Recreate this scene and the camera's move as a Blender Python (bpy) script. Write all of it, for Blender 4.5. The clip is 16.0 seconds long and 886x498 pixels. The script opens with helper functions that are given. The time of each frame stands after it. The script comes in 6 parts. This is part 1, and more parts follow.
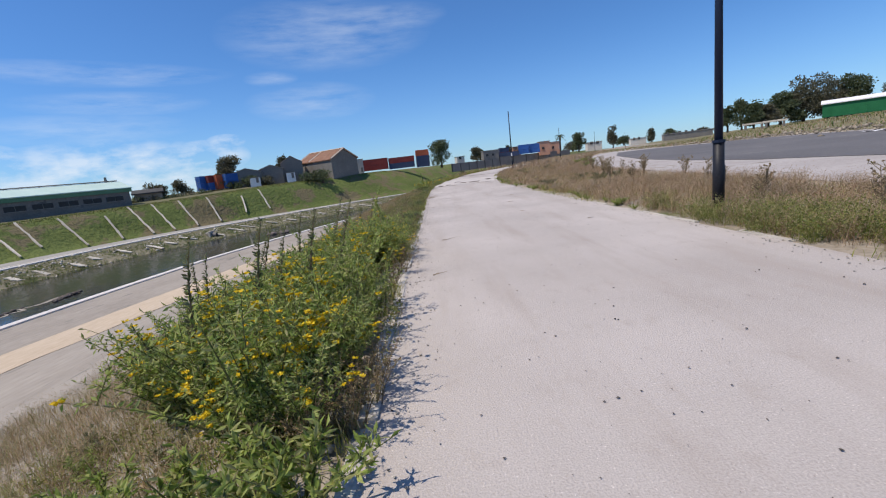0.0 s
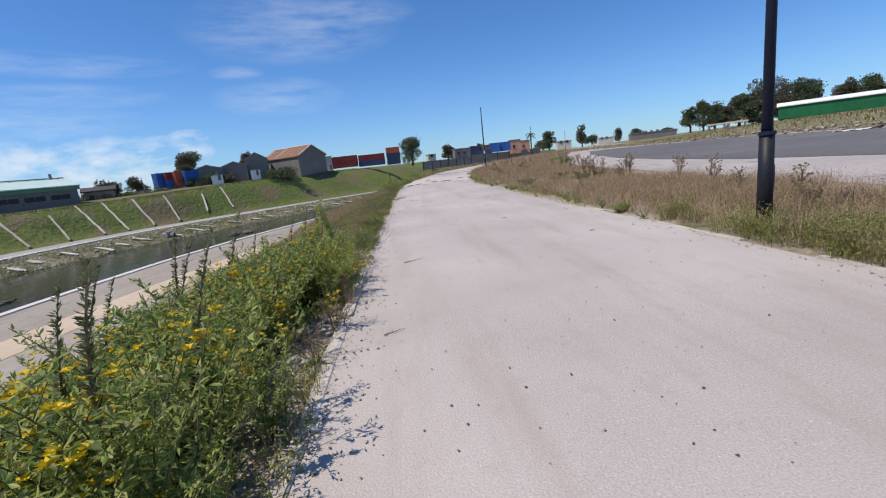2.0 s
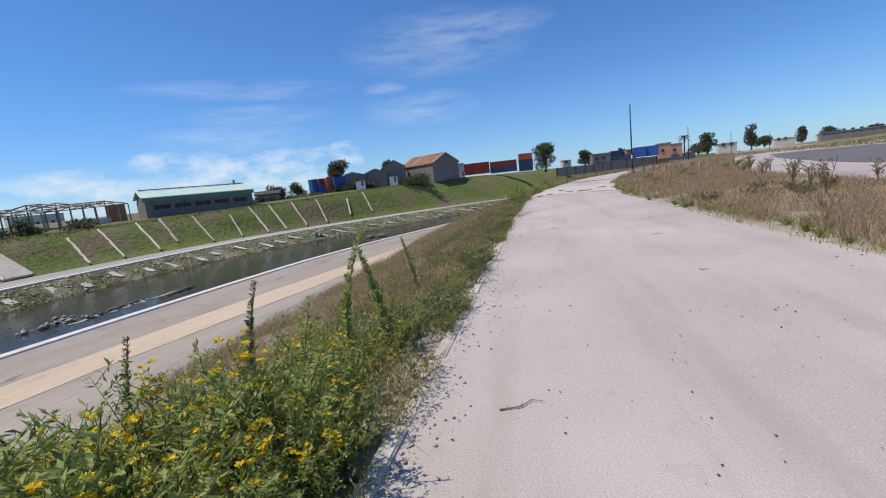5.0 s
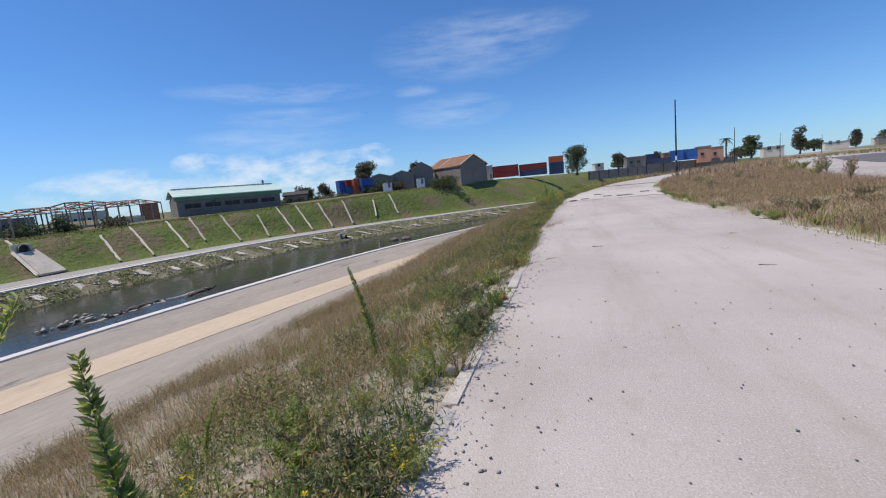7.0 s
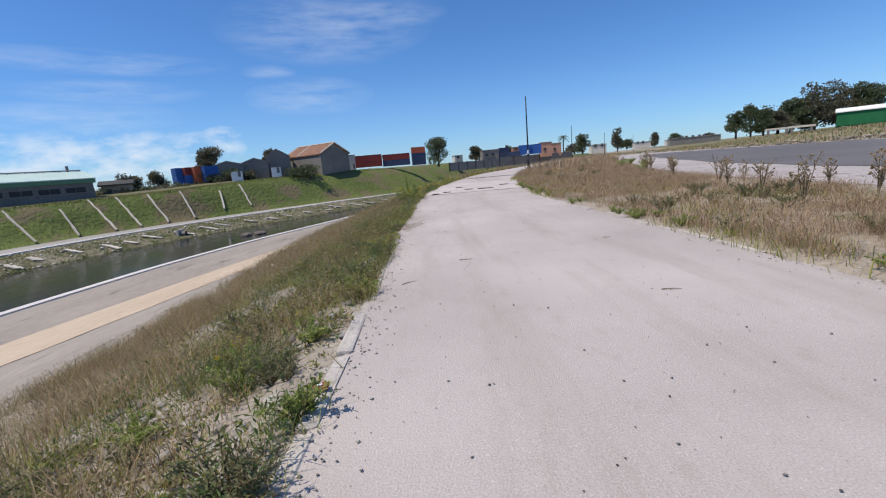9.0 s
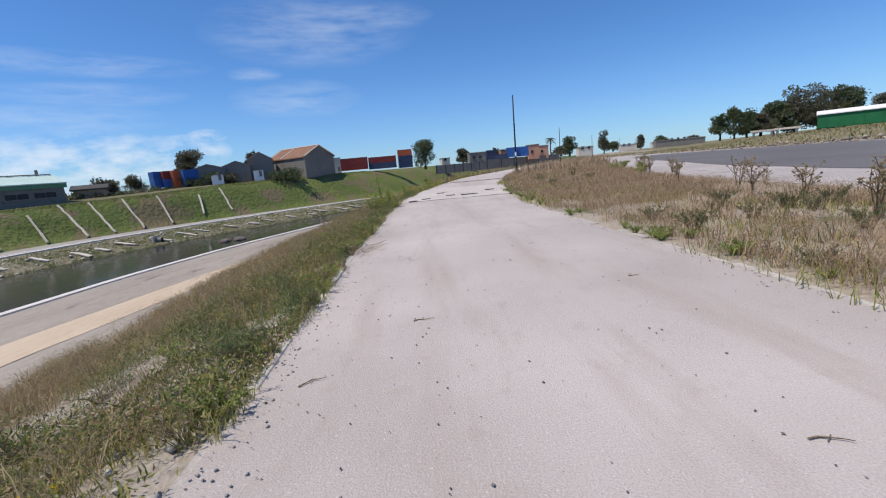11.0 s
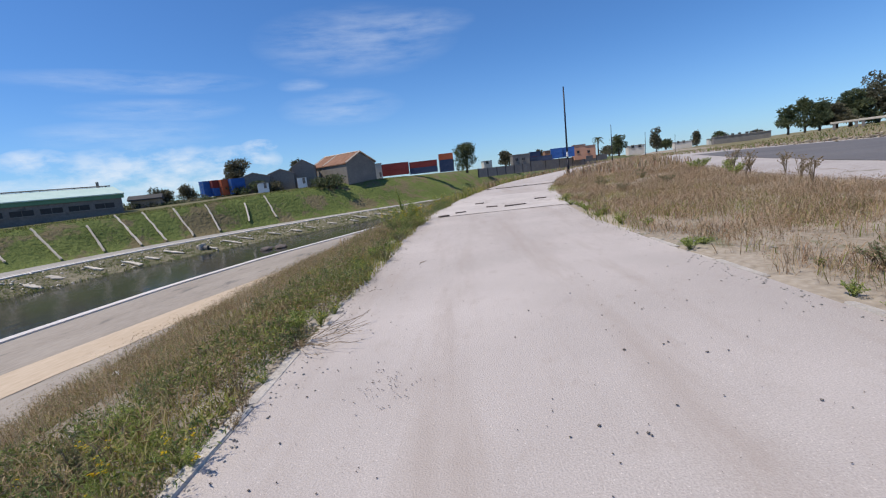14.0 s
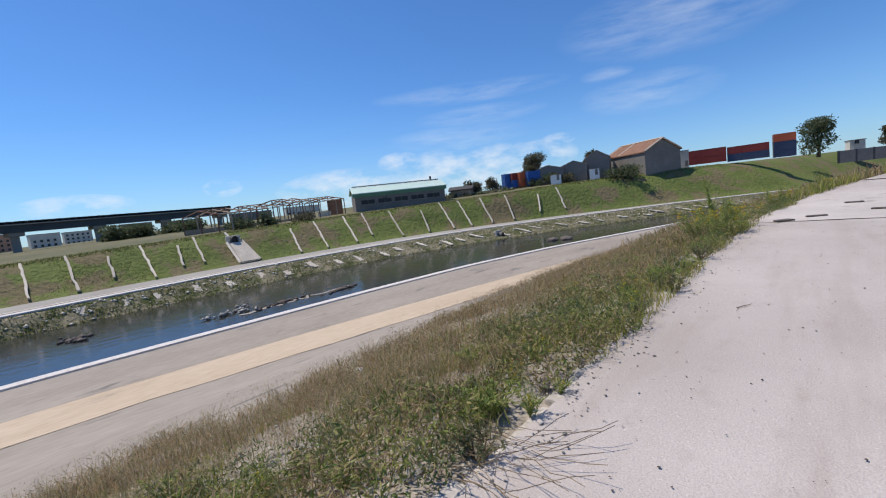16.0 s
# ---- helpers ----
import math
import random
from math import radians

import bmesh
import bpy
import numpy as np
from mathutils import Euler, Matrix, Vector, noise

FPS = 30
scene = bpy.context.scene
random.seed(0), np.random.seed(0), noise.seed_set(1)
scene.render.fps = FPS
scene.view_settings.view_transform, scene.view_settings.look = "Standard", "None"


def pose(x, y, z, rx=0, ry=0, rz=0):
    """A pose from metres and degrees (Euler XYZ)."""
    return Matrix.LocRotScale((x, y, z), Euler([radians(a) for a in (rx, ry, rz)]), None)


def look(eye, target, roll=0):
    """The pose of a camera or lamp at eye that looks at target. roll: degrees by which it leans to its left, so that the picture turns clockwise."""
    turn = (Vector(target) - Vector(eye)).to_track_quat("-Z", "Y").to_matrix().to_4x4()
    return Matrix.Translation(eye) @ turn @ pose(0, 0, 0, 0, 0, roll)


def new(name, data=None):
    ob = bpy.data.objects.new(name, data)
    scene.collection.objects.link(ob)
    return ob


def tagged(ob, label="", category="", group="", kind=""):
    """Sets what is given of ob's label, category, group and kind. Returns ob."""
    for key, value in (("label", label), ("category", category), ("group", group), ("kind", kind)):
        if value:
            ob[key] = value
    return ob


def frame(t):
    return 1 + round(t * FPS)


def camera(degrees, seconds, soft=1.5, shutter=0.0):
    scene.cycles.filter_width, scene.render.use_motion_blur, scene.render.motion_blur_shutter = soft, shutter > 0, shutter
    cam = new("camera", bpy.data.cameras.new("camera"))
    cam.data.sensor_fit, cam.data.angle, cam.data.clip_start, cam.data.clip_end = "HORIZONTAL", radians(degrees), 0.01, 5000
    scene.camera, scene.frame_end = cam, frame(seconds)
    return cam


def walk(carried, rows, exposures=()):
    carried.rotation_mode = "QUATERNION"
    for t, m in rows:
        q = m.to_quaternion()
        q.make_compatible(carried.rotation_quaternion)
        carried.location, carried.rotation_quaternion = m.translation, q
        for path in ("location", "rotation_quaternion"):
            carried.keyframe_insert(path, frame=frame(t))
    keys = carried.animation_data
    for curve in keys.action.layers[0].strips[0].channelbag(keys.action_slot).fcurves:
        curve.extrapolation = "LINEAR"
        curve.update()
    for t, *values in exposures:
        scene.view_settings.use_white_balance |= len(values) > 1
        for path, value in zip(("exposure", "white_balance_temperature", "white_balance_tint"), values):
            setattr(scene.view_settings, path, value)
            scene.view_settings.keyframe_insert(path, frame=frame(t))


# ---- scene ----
cam = camera(91.8, 16.0, soft=1.15)
PATH = [
    (0, (0.121, 0.236, 1.398), (0.121, 2.202, 1.034), -6.7),
    (0.5, (0.189, 0.688, 1.385), (0.415, 2.647, 1.052), -6.6),
    (1, (0.223, 1.205, 1.384), (0.477, 3.157, 1.029), -6.5),
    (1.5, (0.242, 1.769, 1.401), (0.516, 3.716, 1.035), -7.2),
    (2, (0.306, 2.373, 1.396), (0.434, 4.331, 1.008), -6.4),
    (2.5, (0.313, 2.994, 1.434), (0.378, 4.956, 1.054), -5.6),
    (3, (0.422, 3.59, 1.425), (0.487, 5.553, 1.045), -7.5),
    (3.5, (0.441, 4.163, 1.427), (0.549, 6.121, 1.037), -7.0),
    (4, (0.483, 4.758, 1.423), (0.489, 6.718, 1.026), -7.5),
    (4.2, (0.513, 4.976, 1.434), (0.303, 6.932, 1.07), -8.4),
    (6.3, (0.343, 8.392, 1.369), (-0.298, 10.271, 1.123), -5.8),
    (6.5, (0.344, 8.616, 1.351), (-0.366, 10.471, 1.114), -6.1),
    (7, (0.331, 9.11, 1.339), (-0.245, 11.006, 1.069), -5.6),
    (7.5, (0.267, 9.635, 1.357), (-0.141, 11.557, 0.983), -4.4),
    (8, (0.344, 10.196, 1.389), (0.005, 12.133, 1.024), -4.4),
    (8.5, (0.334, 10.714, 1.404), (0.288, 12.677, 1.024), -3.0),
    (9, (0.384, 11.275, 1.4), (0.408, 13.24, 1.029), -5.0),
    (9.5, (0.459, 11.836, 1.392), (0.569, 13.799, 1.024), -4.5),
    (9.7, (0.517, 12.035, 1.393), (0.681, 13.996, 1.039), -5.1),
    (11.8, (0.982, 14.764, 1.474), (0.998, 16.73, 1.106), -4.6),
    (12, (0.986, 15.029, 1.494), (0.997, 16.995, 1.128), -4.4),
    (12.5, (1.108, 15.692, 1.488), (1.155, 17.657, 1.117), -5.1),
    (13, (1.138, 16.379, 1.491), (1.185, 18.345, 1.13), -4.6),
    (13.5, (1.193, 17.036, 1.494), (1.239, 19.005, 1.145), -4.7),
    (14, (1.243, 17.684, 1.483), (1.126, 19.653, 1.154), -6.4),
    (14.5, (1.156, 18.274, 1.479), (0.401, 20.11, 1.24), -8.8),
    (15, (1.132, 18.817, 1.479), (-0.049, 20.417, 1.263), -9.9),
    (15.5, (1.0, 19.365, 1.473), (-0.216, 20.942, 1.282), -5.9),
    (16, (0.921, 19.916, 1.463), (-0.373, 21.426, 1.243), -6.4),
]
walk(cam, [(t, look(eye, target, roll)) for t, eye, target, roll in PATH])

import functools

# ---- light ----
world = bpy.data.worlds.new("sky")
scene.world = world
world.use_nodes = True
wt = world.node_tree
wt.nodes.clear()


def wn(kind, **kw):
    n = wt.nodes.new(kind)
    for k, v in kw.items():
        setattr(n, k, v)
    return n


SUN_DIR = Vector((-0.95, -0.30, 0)).normalized() * math.cos(radians(62)) + Vector((0, 0, math.sin(radians(62))))
sky = wn("ShaderNodeTexSky", sky_type="NISHITA", sun_disc=False, sun_elevation=radians(62), sun_rotation=math.atan2(SUN_DIR.x, SUN_DIR.y))
sky.air_density, sky.dust_density, sky.ozone_density = 1.0, 0.15, 3.5


def wmath(op, a, b=None, clamp=False):
    n = wn("ShaderNodeMath", operation=op, use_clamp=clamp)
    for i, v in enumerate((a, b)):
        if v is None:
            continue
        if isinstance(v, (int, float)):
            n.inputs[i].default_value = v
        else:
            wt.links.new(v, n.inputs[i])
    return n.outputs[0]


coord = wn("ShaderNodeTexCoord")
sep = wn("ShaderNodeSeparateXYZ")
wt.links.new(coord.outputs["Generated"], sep.inputs[0])
az = wmath("MULTIPLY", wmath("ARCTAN2", sep.outputs[0], sep.outputs[1]), 57.2958)
el = wmath("MULTIPLY", wmath("ARCSINE", sep.outputs[2]), 57.2958)


def sky_noise(sx, sy, scale, detail, rough, shift=0.0):
    c = wn("ShaderNodeCombineXYZ")
    wt.links.new(wmath("MULTIPLY", az, sx), c.inputs[0])
    wt.links.new(wmath("MULTIPLY", el, sy), c.inputs[1])
    c.inputs[2].default_value = shift
    n = wn("ShaderNodeTexNoise")
    n.inputs["Scale"].default_value, n.inputs["Detail"].default_value, n.inputs["Roughness"].default_value = scale, detail, rough
    wt.links.new(c.outputs[0], n.inputs["Vector"])
    return n.outputs["Fac"]


def spot(a0, e0, ra, re):
    """A soft patch of sky round azimuth a0 and height e0."""
    da = wmath("DIVIDE", wmath("SUBTRACT", az, a0), ra)
    de = wmath("DIVIDE", wmath("SUBTRACT", el, e0), re)
    d = wmath("ADD", wmath("MULTIPLY", da, da), wmath("MULTIPLY", de, de))
    return wmath("SUBTRACT", 1.0, d, True)


def total(values):
    out = values[0]
    for v in values[1:]:
        out = wmath("MAXIMUM", out, v)
    return out


wisp_n = wmath("MULTIPLY", wmath("SUBTRACT", sky_noise(0.06, 0.32, 2.2, 7, 0.62), 0.34, True), 2.6, True)
wisps = total([spot(-11, 17.0, 13, 4.2), spot(-5, 18.2, 9, 2.0), spot(-35, 13.2, 13, 1.3), spot(-34, 10.4, 9, 1.3),
               spot(-37, 8.0, 10, 1.6), spot(-18.3, 12.6, 3.2, 0.9), spot(-14, 9.8, 8, 2.4), spot(40, 22, 30, 6)])
wisps = wmath("MULTIPLY", wisps, wisp_n)
heap_n = wmath("MULTIPLY", wmath("SUBTRACT", sky_noise(0.16, 0.34, 1.6, 8, 0.6, 3.0), 0.40, True), 4.2, True)
heaps = total([spot(-36, 3.4, 13, 3.6), spot(-52, 3.0, 9, 2.6), spot(-27, 4.4, 5, 2.0), spot(-24.5, 6.0, 2.2, 0.9), spot(-66.5, 4.4, 2.2, 1.1),
               spot(-80, 3.6, 5, 1.2), spot(-45, 5.6, 3, 1.4)])
heaps = wmath("MULTIPLY", wmath("POWER", heaps, 0.6), heap_n)
haze = wmath("MULTIPLY", wmath("POWER", wmath("SUBTRACT", 1.0, wmath("DIVIDE", wmath("ABSOLUTE", el), 16.0), True), 2.0), 0.22)
cover = wmath("ADD", wmath("ADD", wmath("MULTIPLY", wisps, 0.30), wmath("MULTIPLY", heaps, 0.70)), 0.0, True)
hazed = wn("ShaderNodeMixRGB")
hazed.inputs[2].default_value = (5.6, 6.3, 8.8, 1)
wt.links.new(haze, hazed.inputs[0])
tint = wn("ShaderNodeMixRGB", blend_type="MULTIPLY")
tint.inputs[0].default_value = 1.0
tint.inputs[2].default_value = (0.58, 0.93, 1.34, 1)
wt.links.new(sky.outputs[0], tint.inputs[1])
wt.links.new(tint.outputs[0], hazed.inputs[1])
clouded = wn("ShaderNodeMixRGB")
clouded.inputs[2].default_value = (8.2, 8.8, 9.6, 1)
wt.links.new(cover, clouded.inputs[0])
wt.links.new(hazed.outputs[0], clouded.inputs[1])
back = wn("ShaderNodeBackground")
back.inputs["Strength"].default_value = 0.10
wt.links.new(clouded.outputs[0], back.inputs[0])
wout = wn("ShaderNodeOutputWorld")
wt.links.new(back.outputs[0], wout.inputs[0])

sun = new("sun", bpy.data.lights.new("sun", "SUN"))
sun.data.energy, sun.data.angle, sun.data.color = 4.25, radians(0.53), (1.0, 0.915, 0.80)
sun.matrix_world = look(SUN_DIR * 100, (0, 0, 0))
scene.view_settings.exposure = 0.0

# ---- materials ----


def material(name, low, high, scale=1.0, fine=20.0, rough=0.85, bump=0.2, metal=0.0, spots=None, spot_scale=3.0, spot_at=0.6, dist=0.02, random_by=None, amount=0.25, stretch=(1, 1, 1), streak=None):
    """Two tones mixed by broad and fine noise, with relief; spots: a third tone in blotches."""
    m = bpy.data.materials.new(name)
    m.use_nodes = True
    t = m.node_tree
    b = t.nodes["Principled BSDF"]
    N, K = t.nodes.new, t.links.new
    b.inputs["Roughness"].default_value, b.inputs["Metallic"].default_value = rough, metal
    b.inputs["Specular IOR Level"].default_value = 0.25
    geo = N("ShaderNodeTexCoord")
    mp = N("ShaderNodeMapping")
    mp.inputs["Scale"].default_value = stretch
    K(geo.outputs["Object"], mp.inputs[0])
    n1, n2 = N("ShaderNodeTexNoise"), N("ShaderNodeTexNoise")
    n1.inputs["Scale"].default_value, n1.inputs["Detail"].default_value = scale, 5
    n2.inputs["Scale"].default_value, n2.inputs["Detail"].default_value = fine, 4
    K(mp.outputs[0], n1.inputs["Vector"]), K(mp.outputs[0], n2.inputs["Vector"])
    add = N("ShaderNodeMath")
    add.operation = "ADD"
    K(n1.outputs["Fac"], add.inputs[0]), K(n2.outputs["Fac"], add.inputs[1])
    ramp = N("ShaderNodeMapRange")
    ramp.inputs["From Min"].default_value, ramp.inputs["From Max"].default_value = 0.7, 1.3
    K(add.outputs[0], ramp.inputs[0])
    mix = N("ShaderNodeMixRGB")
    mix.inputs[1].default_value, mix.inputs[2].default_value = (*low, 1), (*high, 1)
    K(ramp.outputs[0], mix.inputs[0])
    colour = mix.outputs[0]
    if spots:
        n3 = N("ShaderNodeTexNoise")
        n3.inputs["Scale"].default_value, n3.inputs["Detail"].default_value, n3.inputs["Roughness"].default_value = spot_scale, 6, 0.65
        K(mp.outputs[0], n3.inputs["Vector"])
        r3 = N("ShaderNodeMapRange")
        r3.inputs["From Min"].default_value, r3.inputs["From Max"].default_value = spot_at, spot_at + 0.07
        K(n3.outputs["Fac"], r3.inputs[0])
        m3 = N("ShaderNodeMixRGB")
        m3.inputs[2].default_value = (*spots, 1)
        K(r3.outputs[0], m3.inputs[0]), K(colour, m3.inputs[1])
        colour = m3.outputs[0]
    if streak:
        # worn tracks and washed patches, drawn out along y
        for stretched, at, share in (((0.9, 0.10, 1), 0.50, 0.55), ((2.6, 1.7, 1), 0.56, 0.45)):
            ms, ns, rs, xs = N("ShaderNodeMapping"), N("ShaderNodeTexNoise"), N("ShaderNodeMapRange"), N("ShaderNodeMixRGB")
            ms.inputs["Scale"].default_value = stretched
            ns.inputs["Scale"].default_value, ns.inputs["Detail"].default_value, ns.inputs["Roughness"].default_value = 1.6, 6, 0.62
            rs.inputs["From Min"].default_value, rs.inputs["From Max"].default_value, rs.inputs["To Max"].default_value = at, at + 0.16, share
            xs.inputs[2].default_value = (*streak, 1)
            K(geo.outputs["Object"], ms.inputs[0]), K(ms.outputs[0], ns.inputs["Vector"]), K(ns.outputs["Fac"], rs.inputs[0])
            K(rs.outputs[0], xs.inputs[0]), K(colour, xs.inputs[1])
            colour = xs.outputs[0]
    if random_by:
        src = N("ShaderNodeNewGeometry").outputs["Random Per Island"] if random_by == "island" else N("ShaderNodeObjectInfo").outputs["Random"]
        rr = N("ShaderNodeMapRange")
        rr.inputs["To Min"].default_value, rr.inputs["To Max"].default_value = 1 - amount, 1 + amount
        K(src, rr.inputs[0])
        hv = N("ShaderNodeHueSaturation")
        K(rr.outputs[0], hv.inputs["Value"]), K(colour, hv.inputs["Color"])
        colour = hv.outputs[0]
    K(colour, b.inputs["Base Color"])
    if bump:
        bp = N("ShaderNodeBump")
        bp.inputs["Strength"].default_value, bp.inputs["Distance"].default_value = bump, dist
        K(n2.outputs["Fac"], bp.inputs["Height"]), K(bp.outputs[0], b.inputs["Normal"])
    return m


def leafy(name, tones, rough=0.55, through_light=0.25):
    """Leaves and blades: each island takes one of the tones; some light passes through."""
    m = bpy.data.materials.new(name)
    m.use_nodes = True
    t = m.node_tree
    N, K = t.nodes.new, t.links.new
    b = t.nodes["Principled BSDF"]
    b.inputs["Roughness"].default_value, b.inputs["Specular IOR Level"].default_value = rough, 0.2
    g = N("ShaderNodeNewGeometry")
    r = N("ShaderNodeValToRGB")
    els = r.color_ramp.elements
    for i, c in enumerate(tones):
        p = i / max(1, len(tones) - 1)
        e = els[i] if i < 2 else els.new(p)
        e.position, e.color = p, (*c, 1)
    K(g.outputs["Random Per Island"], r.inputs[0]), K(r.outputs[0], b.inputs["Base Color"])
    tr = N("ShaderNodeBsdfTranslucent")
    K(r.outputs[0], tr.inputs[0])
    mx = N("ShaderNodeMixShader")
    mx.inputs[0].default_value = through_light
    K(b.outputs[0], mx.inputs[1]), K(tr.outputs[0], mx.inputs[2])
    K(mx.outputs[0], t.nodes["Material Output"].inputs[0])
    return m


M_PATH = material("path_gravel_concrete", (0.362, 0.318, 0.286), (0.543, 0.484, 0.443), 0.35, 85, 0.95, 0.7, spots=(0.64, 0.575, 0.52), spot_scale=55, spot_at=0.605, dist=0.009, streak=(0.365, 0.305, 0.262))
M_PALE = material("pale_concrete", (0.52, 0.48, 0.44), (0.70, 0.66, 0.62), 2.0, 30, 0.9, 0.4, dist=0.008)
M_SLAB = material("worn_slab", (0.41, 0.365, 0.33), (0.60, 0.54, 0.49), 0.6, 40, 0.95, 0.5, spots=(0.36, 0.31, 0.27), spot_scale=1.2, spot_at=0.58, dist=0.008)
M_KERB = material("kerb_concrete", (0.36, 0.325, 0.28), (0.56, 0.51, 0.455), 3.0, 40, 0.9, 0.6, dist=0.01, spots=(0.28, 0.25, 0.2), spot_scale=7, spot_at=0.6, random_by="object", amount=0.12)
M_SOIL = material("dry_soil", (0.22, 0.185, 0.14), (0.40, 0.35, 0.29), 1.4, 16, 0.97, 0.9, spots=(0.42, 0.39, 0.34), spot_scale=3.2, spot_at=0.58, dist=0.04)
M_FIELD = material("field_soil", (0.24, 0.195, 0.14), (0.42, 0.36, 0.285), 0.5, 9, 0.97, 0.8, spots=(0.12, 0.13, 0.05), spot_scale=0.35, spot_at=0.56, dist=0.05)
M_APRON = material("apron_concrete", (0.27, 0.232, 0.19), (0.37, 0.322, 0.268), 0.22, 3.0, 0.9, 0.2, spots=(0.17, 0.155, 0.135), spot_scale=0.35, spot_at=0.6, stretch=(1, 0.35, 1))
M_TAN = material("tan_screed", (0.44, 0.34, 0.235), (0.56, 0.45, 0.33), 0.3, 4.0, 0.9, 0.2, spots=(0.30, 0.25, 0.2), spot_scale=0.5, spot_at=0.64, stretch=(1, 0.3, 1))
M_MUD = material("river_mud", (0.03, 0.03, 0.022), (0.07, 0.065, 0.05), 0.3, 3, 0.8, 0.3)
M_LOWBANK = material("stony_bank", (0.10, 0.10, 0.05), (0.30, 0.26, 0.18), 0.25, 1.4, 0.95, 1.0, spots=(0.075, 0.09, 0.03), spot_scale=0.4, spot_at=0.54, dist=0.4)
M_ROAD = material("service_road", (0.33, 0.30, 0.26), (0.43, 0.40, 0.35), 0.15, 2.0, 0.95, 0.2)
M_BANK = material("bank_turf", (0.088, 0.118, 0.03), (0.158, 0.188, 0.052), 0.10, 1.1, 0.95, 1.0, spots=(0.17, 0.14, 0.075), spot_scale=0.12, spot_at=0.50, dist=0.5)
M_LAND = material("far_land", (0.09, 0.10, 0.045), (0.20, 0.17, 0.095), 0.02, 0.3, 0.97, 0.4, dist=0.5)
M_SCRUB = material("scrub_land", (0.12, 0.12, 0.05), (0.27, 0.22, 0.13), 0.05, 0.9, 0.97, 0.9, spots=(0.42, 0.38, 0.32), spot_scale=0.15, spot_at=0.62, dist=0.4)
M_ASPHALT = material("asphalt", (0.11, 0.104, 0.104), (0.165, 0.155, 0.153), 0.15, 6, 0.92, 0.3, spots=(0.26, 0.24, 0.22), spot_scale=0.16, spot_at=0.63)
M_GRAVEL = material("pale_gravel", (0.33, 0.29, 0.265), (0.46, 0.415, 0.385), 0.3, 8, 0.97, 0.6, spots=(0.23, 0.2, 0.16), spot_scale=0.5, spot_at=0.6, dist=0.03)
M_POLE = material("navy_paint", (0.010, 0.016, 0.035), (0.02, 0.028, 0.055), 2, 40, 0.45, 0.05)
M_POLEBASE = material("black_paint", (0.012, 0.012, 0.016), (0.025, 0.025, 0.03), 2, 30, 0.5, 0.1)
M_BAND = material("white_band", (0.6, 0.6, 0.58), (0.75, 0.75, 0.72), 2, 30, 0.6, 0.05)
M_STEM = material("green_stem", (0.10, 0.13, 0.04), (0.19, 0.17, 0.07), 4, 30, 0.8, 0.1)
M_DRYSTEM = material("dry_stem", (0.13, 0.095, 0.055), (0.28, 0.21, 0.13), 4, 30, 0.9, 0.1, random_by="island")
M_LEAF = leafy("weed_leaf", [(0.17, 0.225, 0.05), (0.27, 0.35, 0.075), (0.37, 0.44, 0.12), (0.52, 0.54, 0.19), (0.36, 0.33, 0.16)], 0.42, 0.5)
M_HERB = leafy("verge_herb", [(0.127, 0.156, 0.033), (0.196, 0.222, 0.05), (0.265, 0.264, 0.077), (0.345, 0.3, 0.121), (0.115, 0.18, 0.044)])
M_LEAF2 = leafy("grey_leaf", [(0.099, 0.134, 0.055), (0.176, 0.202, 0.088), (0.242, 0.235, 0.121), (0.154, 0.112, 0.061)])
M_FLOWER = leafy("yellow_petal", [(0.66, 0.43, 0.015), (0.76, 0.57, 0.03), (0.72, 0.50, 0.02)], 0.6, 0.2)
M_DEEPHERB = leafy("deep_green_herb", [(0.085, 0.135, 0.04), (0.13, 0.19, 0.055), (0.18, 0.24, 0.085), (0.24, 0.25, 0.13)], 0.5, 0.4)
M_SEEDWEED = leafy("seeding_weed", [(0.30, 0.21, 0.12), (0.42, 0.31, 0.19), (0.52, 0.41, 0.27), (0.27, 0.27, 0.09), (0.20, 0.13, 0.08)], 0.6, 0.4)
M_GRASS = leafy("green_grass", [(0.15, 0.19, 0.03), (0.23, 0.265, 0.048), (0.31, 0.31, 0.075), (0.43, 0.365, 0.16), (0.27, 0.22, 0.09)], 0.5, 0.4)
M_STRAW = leafy("straw_grass", [(0.27, 0.18, 0.105), (0.40, 0.285, 0.17), (0.50, 0.385, 0.26), (0.33, 0.195, 0.12), (0.21, 0.205, 0.09)])
M_BROWNGRASS = leafy("brown_seedhead", [(0.196, 0.13, 0.063), (0.333, 0.232, 0.127), (0.46, 0.339, 0.201), (0.196, 0.198, 0.069), (0.253, 0.175, 0.098)])
M_BANKGRASS = leafy("bank_grass", [(0.11, 0.145, 0.034), (0.15, 0.185, 0.046), (0.19, 0.21, 0.07), (0.27, 0.235, 0.12)], 0.7, 0.35)
# far crowns: distance haze is mixed into these greyed, lightened leaf tones
M_TREELEAF = leafy("hazed_tree_leaf", [(0.08, 0.10, 0.05), (0.115, 0.14, 0.07), (0.15, 0.17, 0.09)], 0.6, 0.35)
M_TREEDARK = leafy("hazed_dry_tree_leaf", [(0.10, 0.098, 0.062), (0.14, 0.135, 0.085), (0.18, 0.165, 0.11)], 0.6, 0.35)
M_BARK = material("bark", (0.05, 0.04, 0.03), (0.11, 0.09, 0.07), 2, 14, 0.95, 0.6)
M_STONE = material("rubble_stone", (0.22, 0.20, 0.17), (0.46, 0.43, 0.385), 1.5, 14, 0.95, 0.7, random_by="island", amount=0.3)
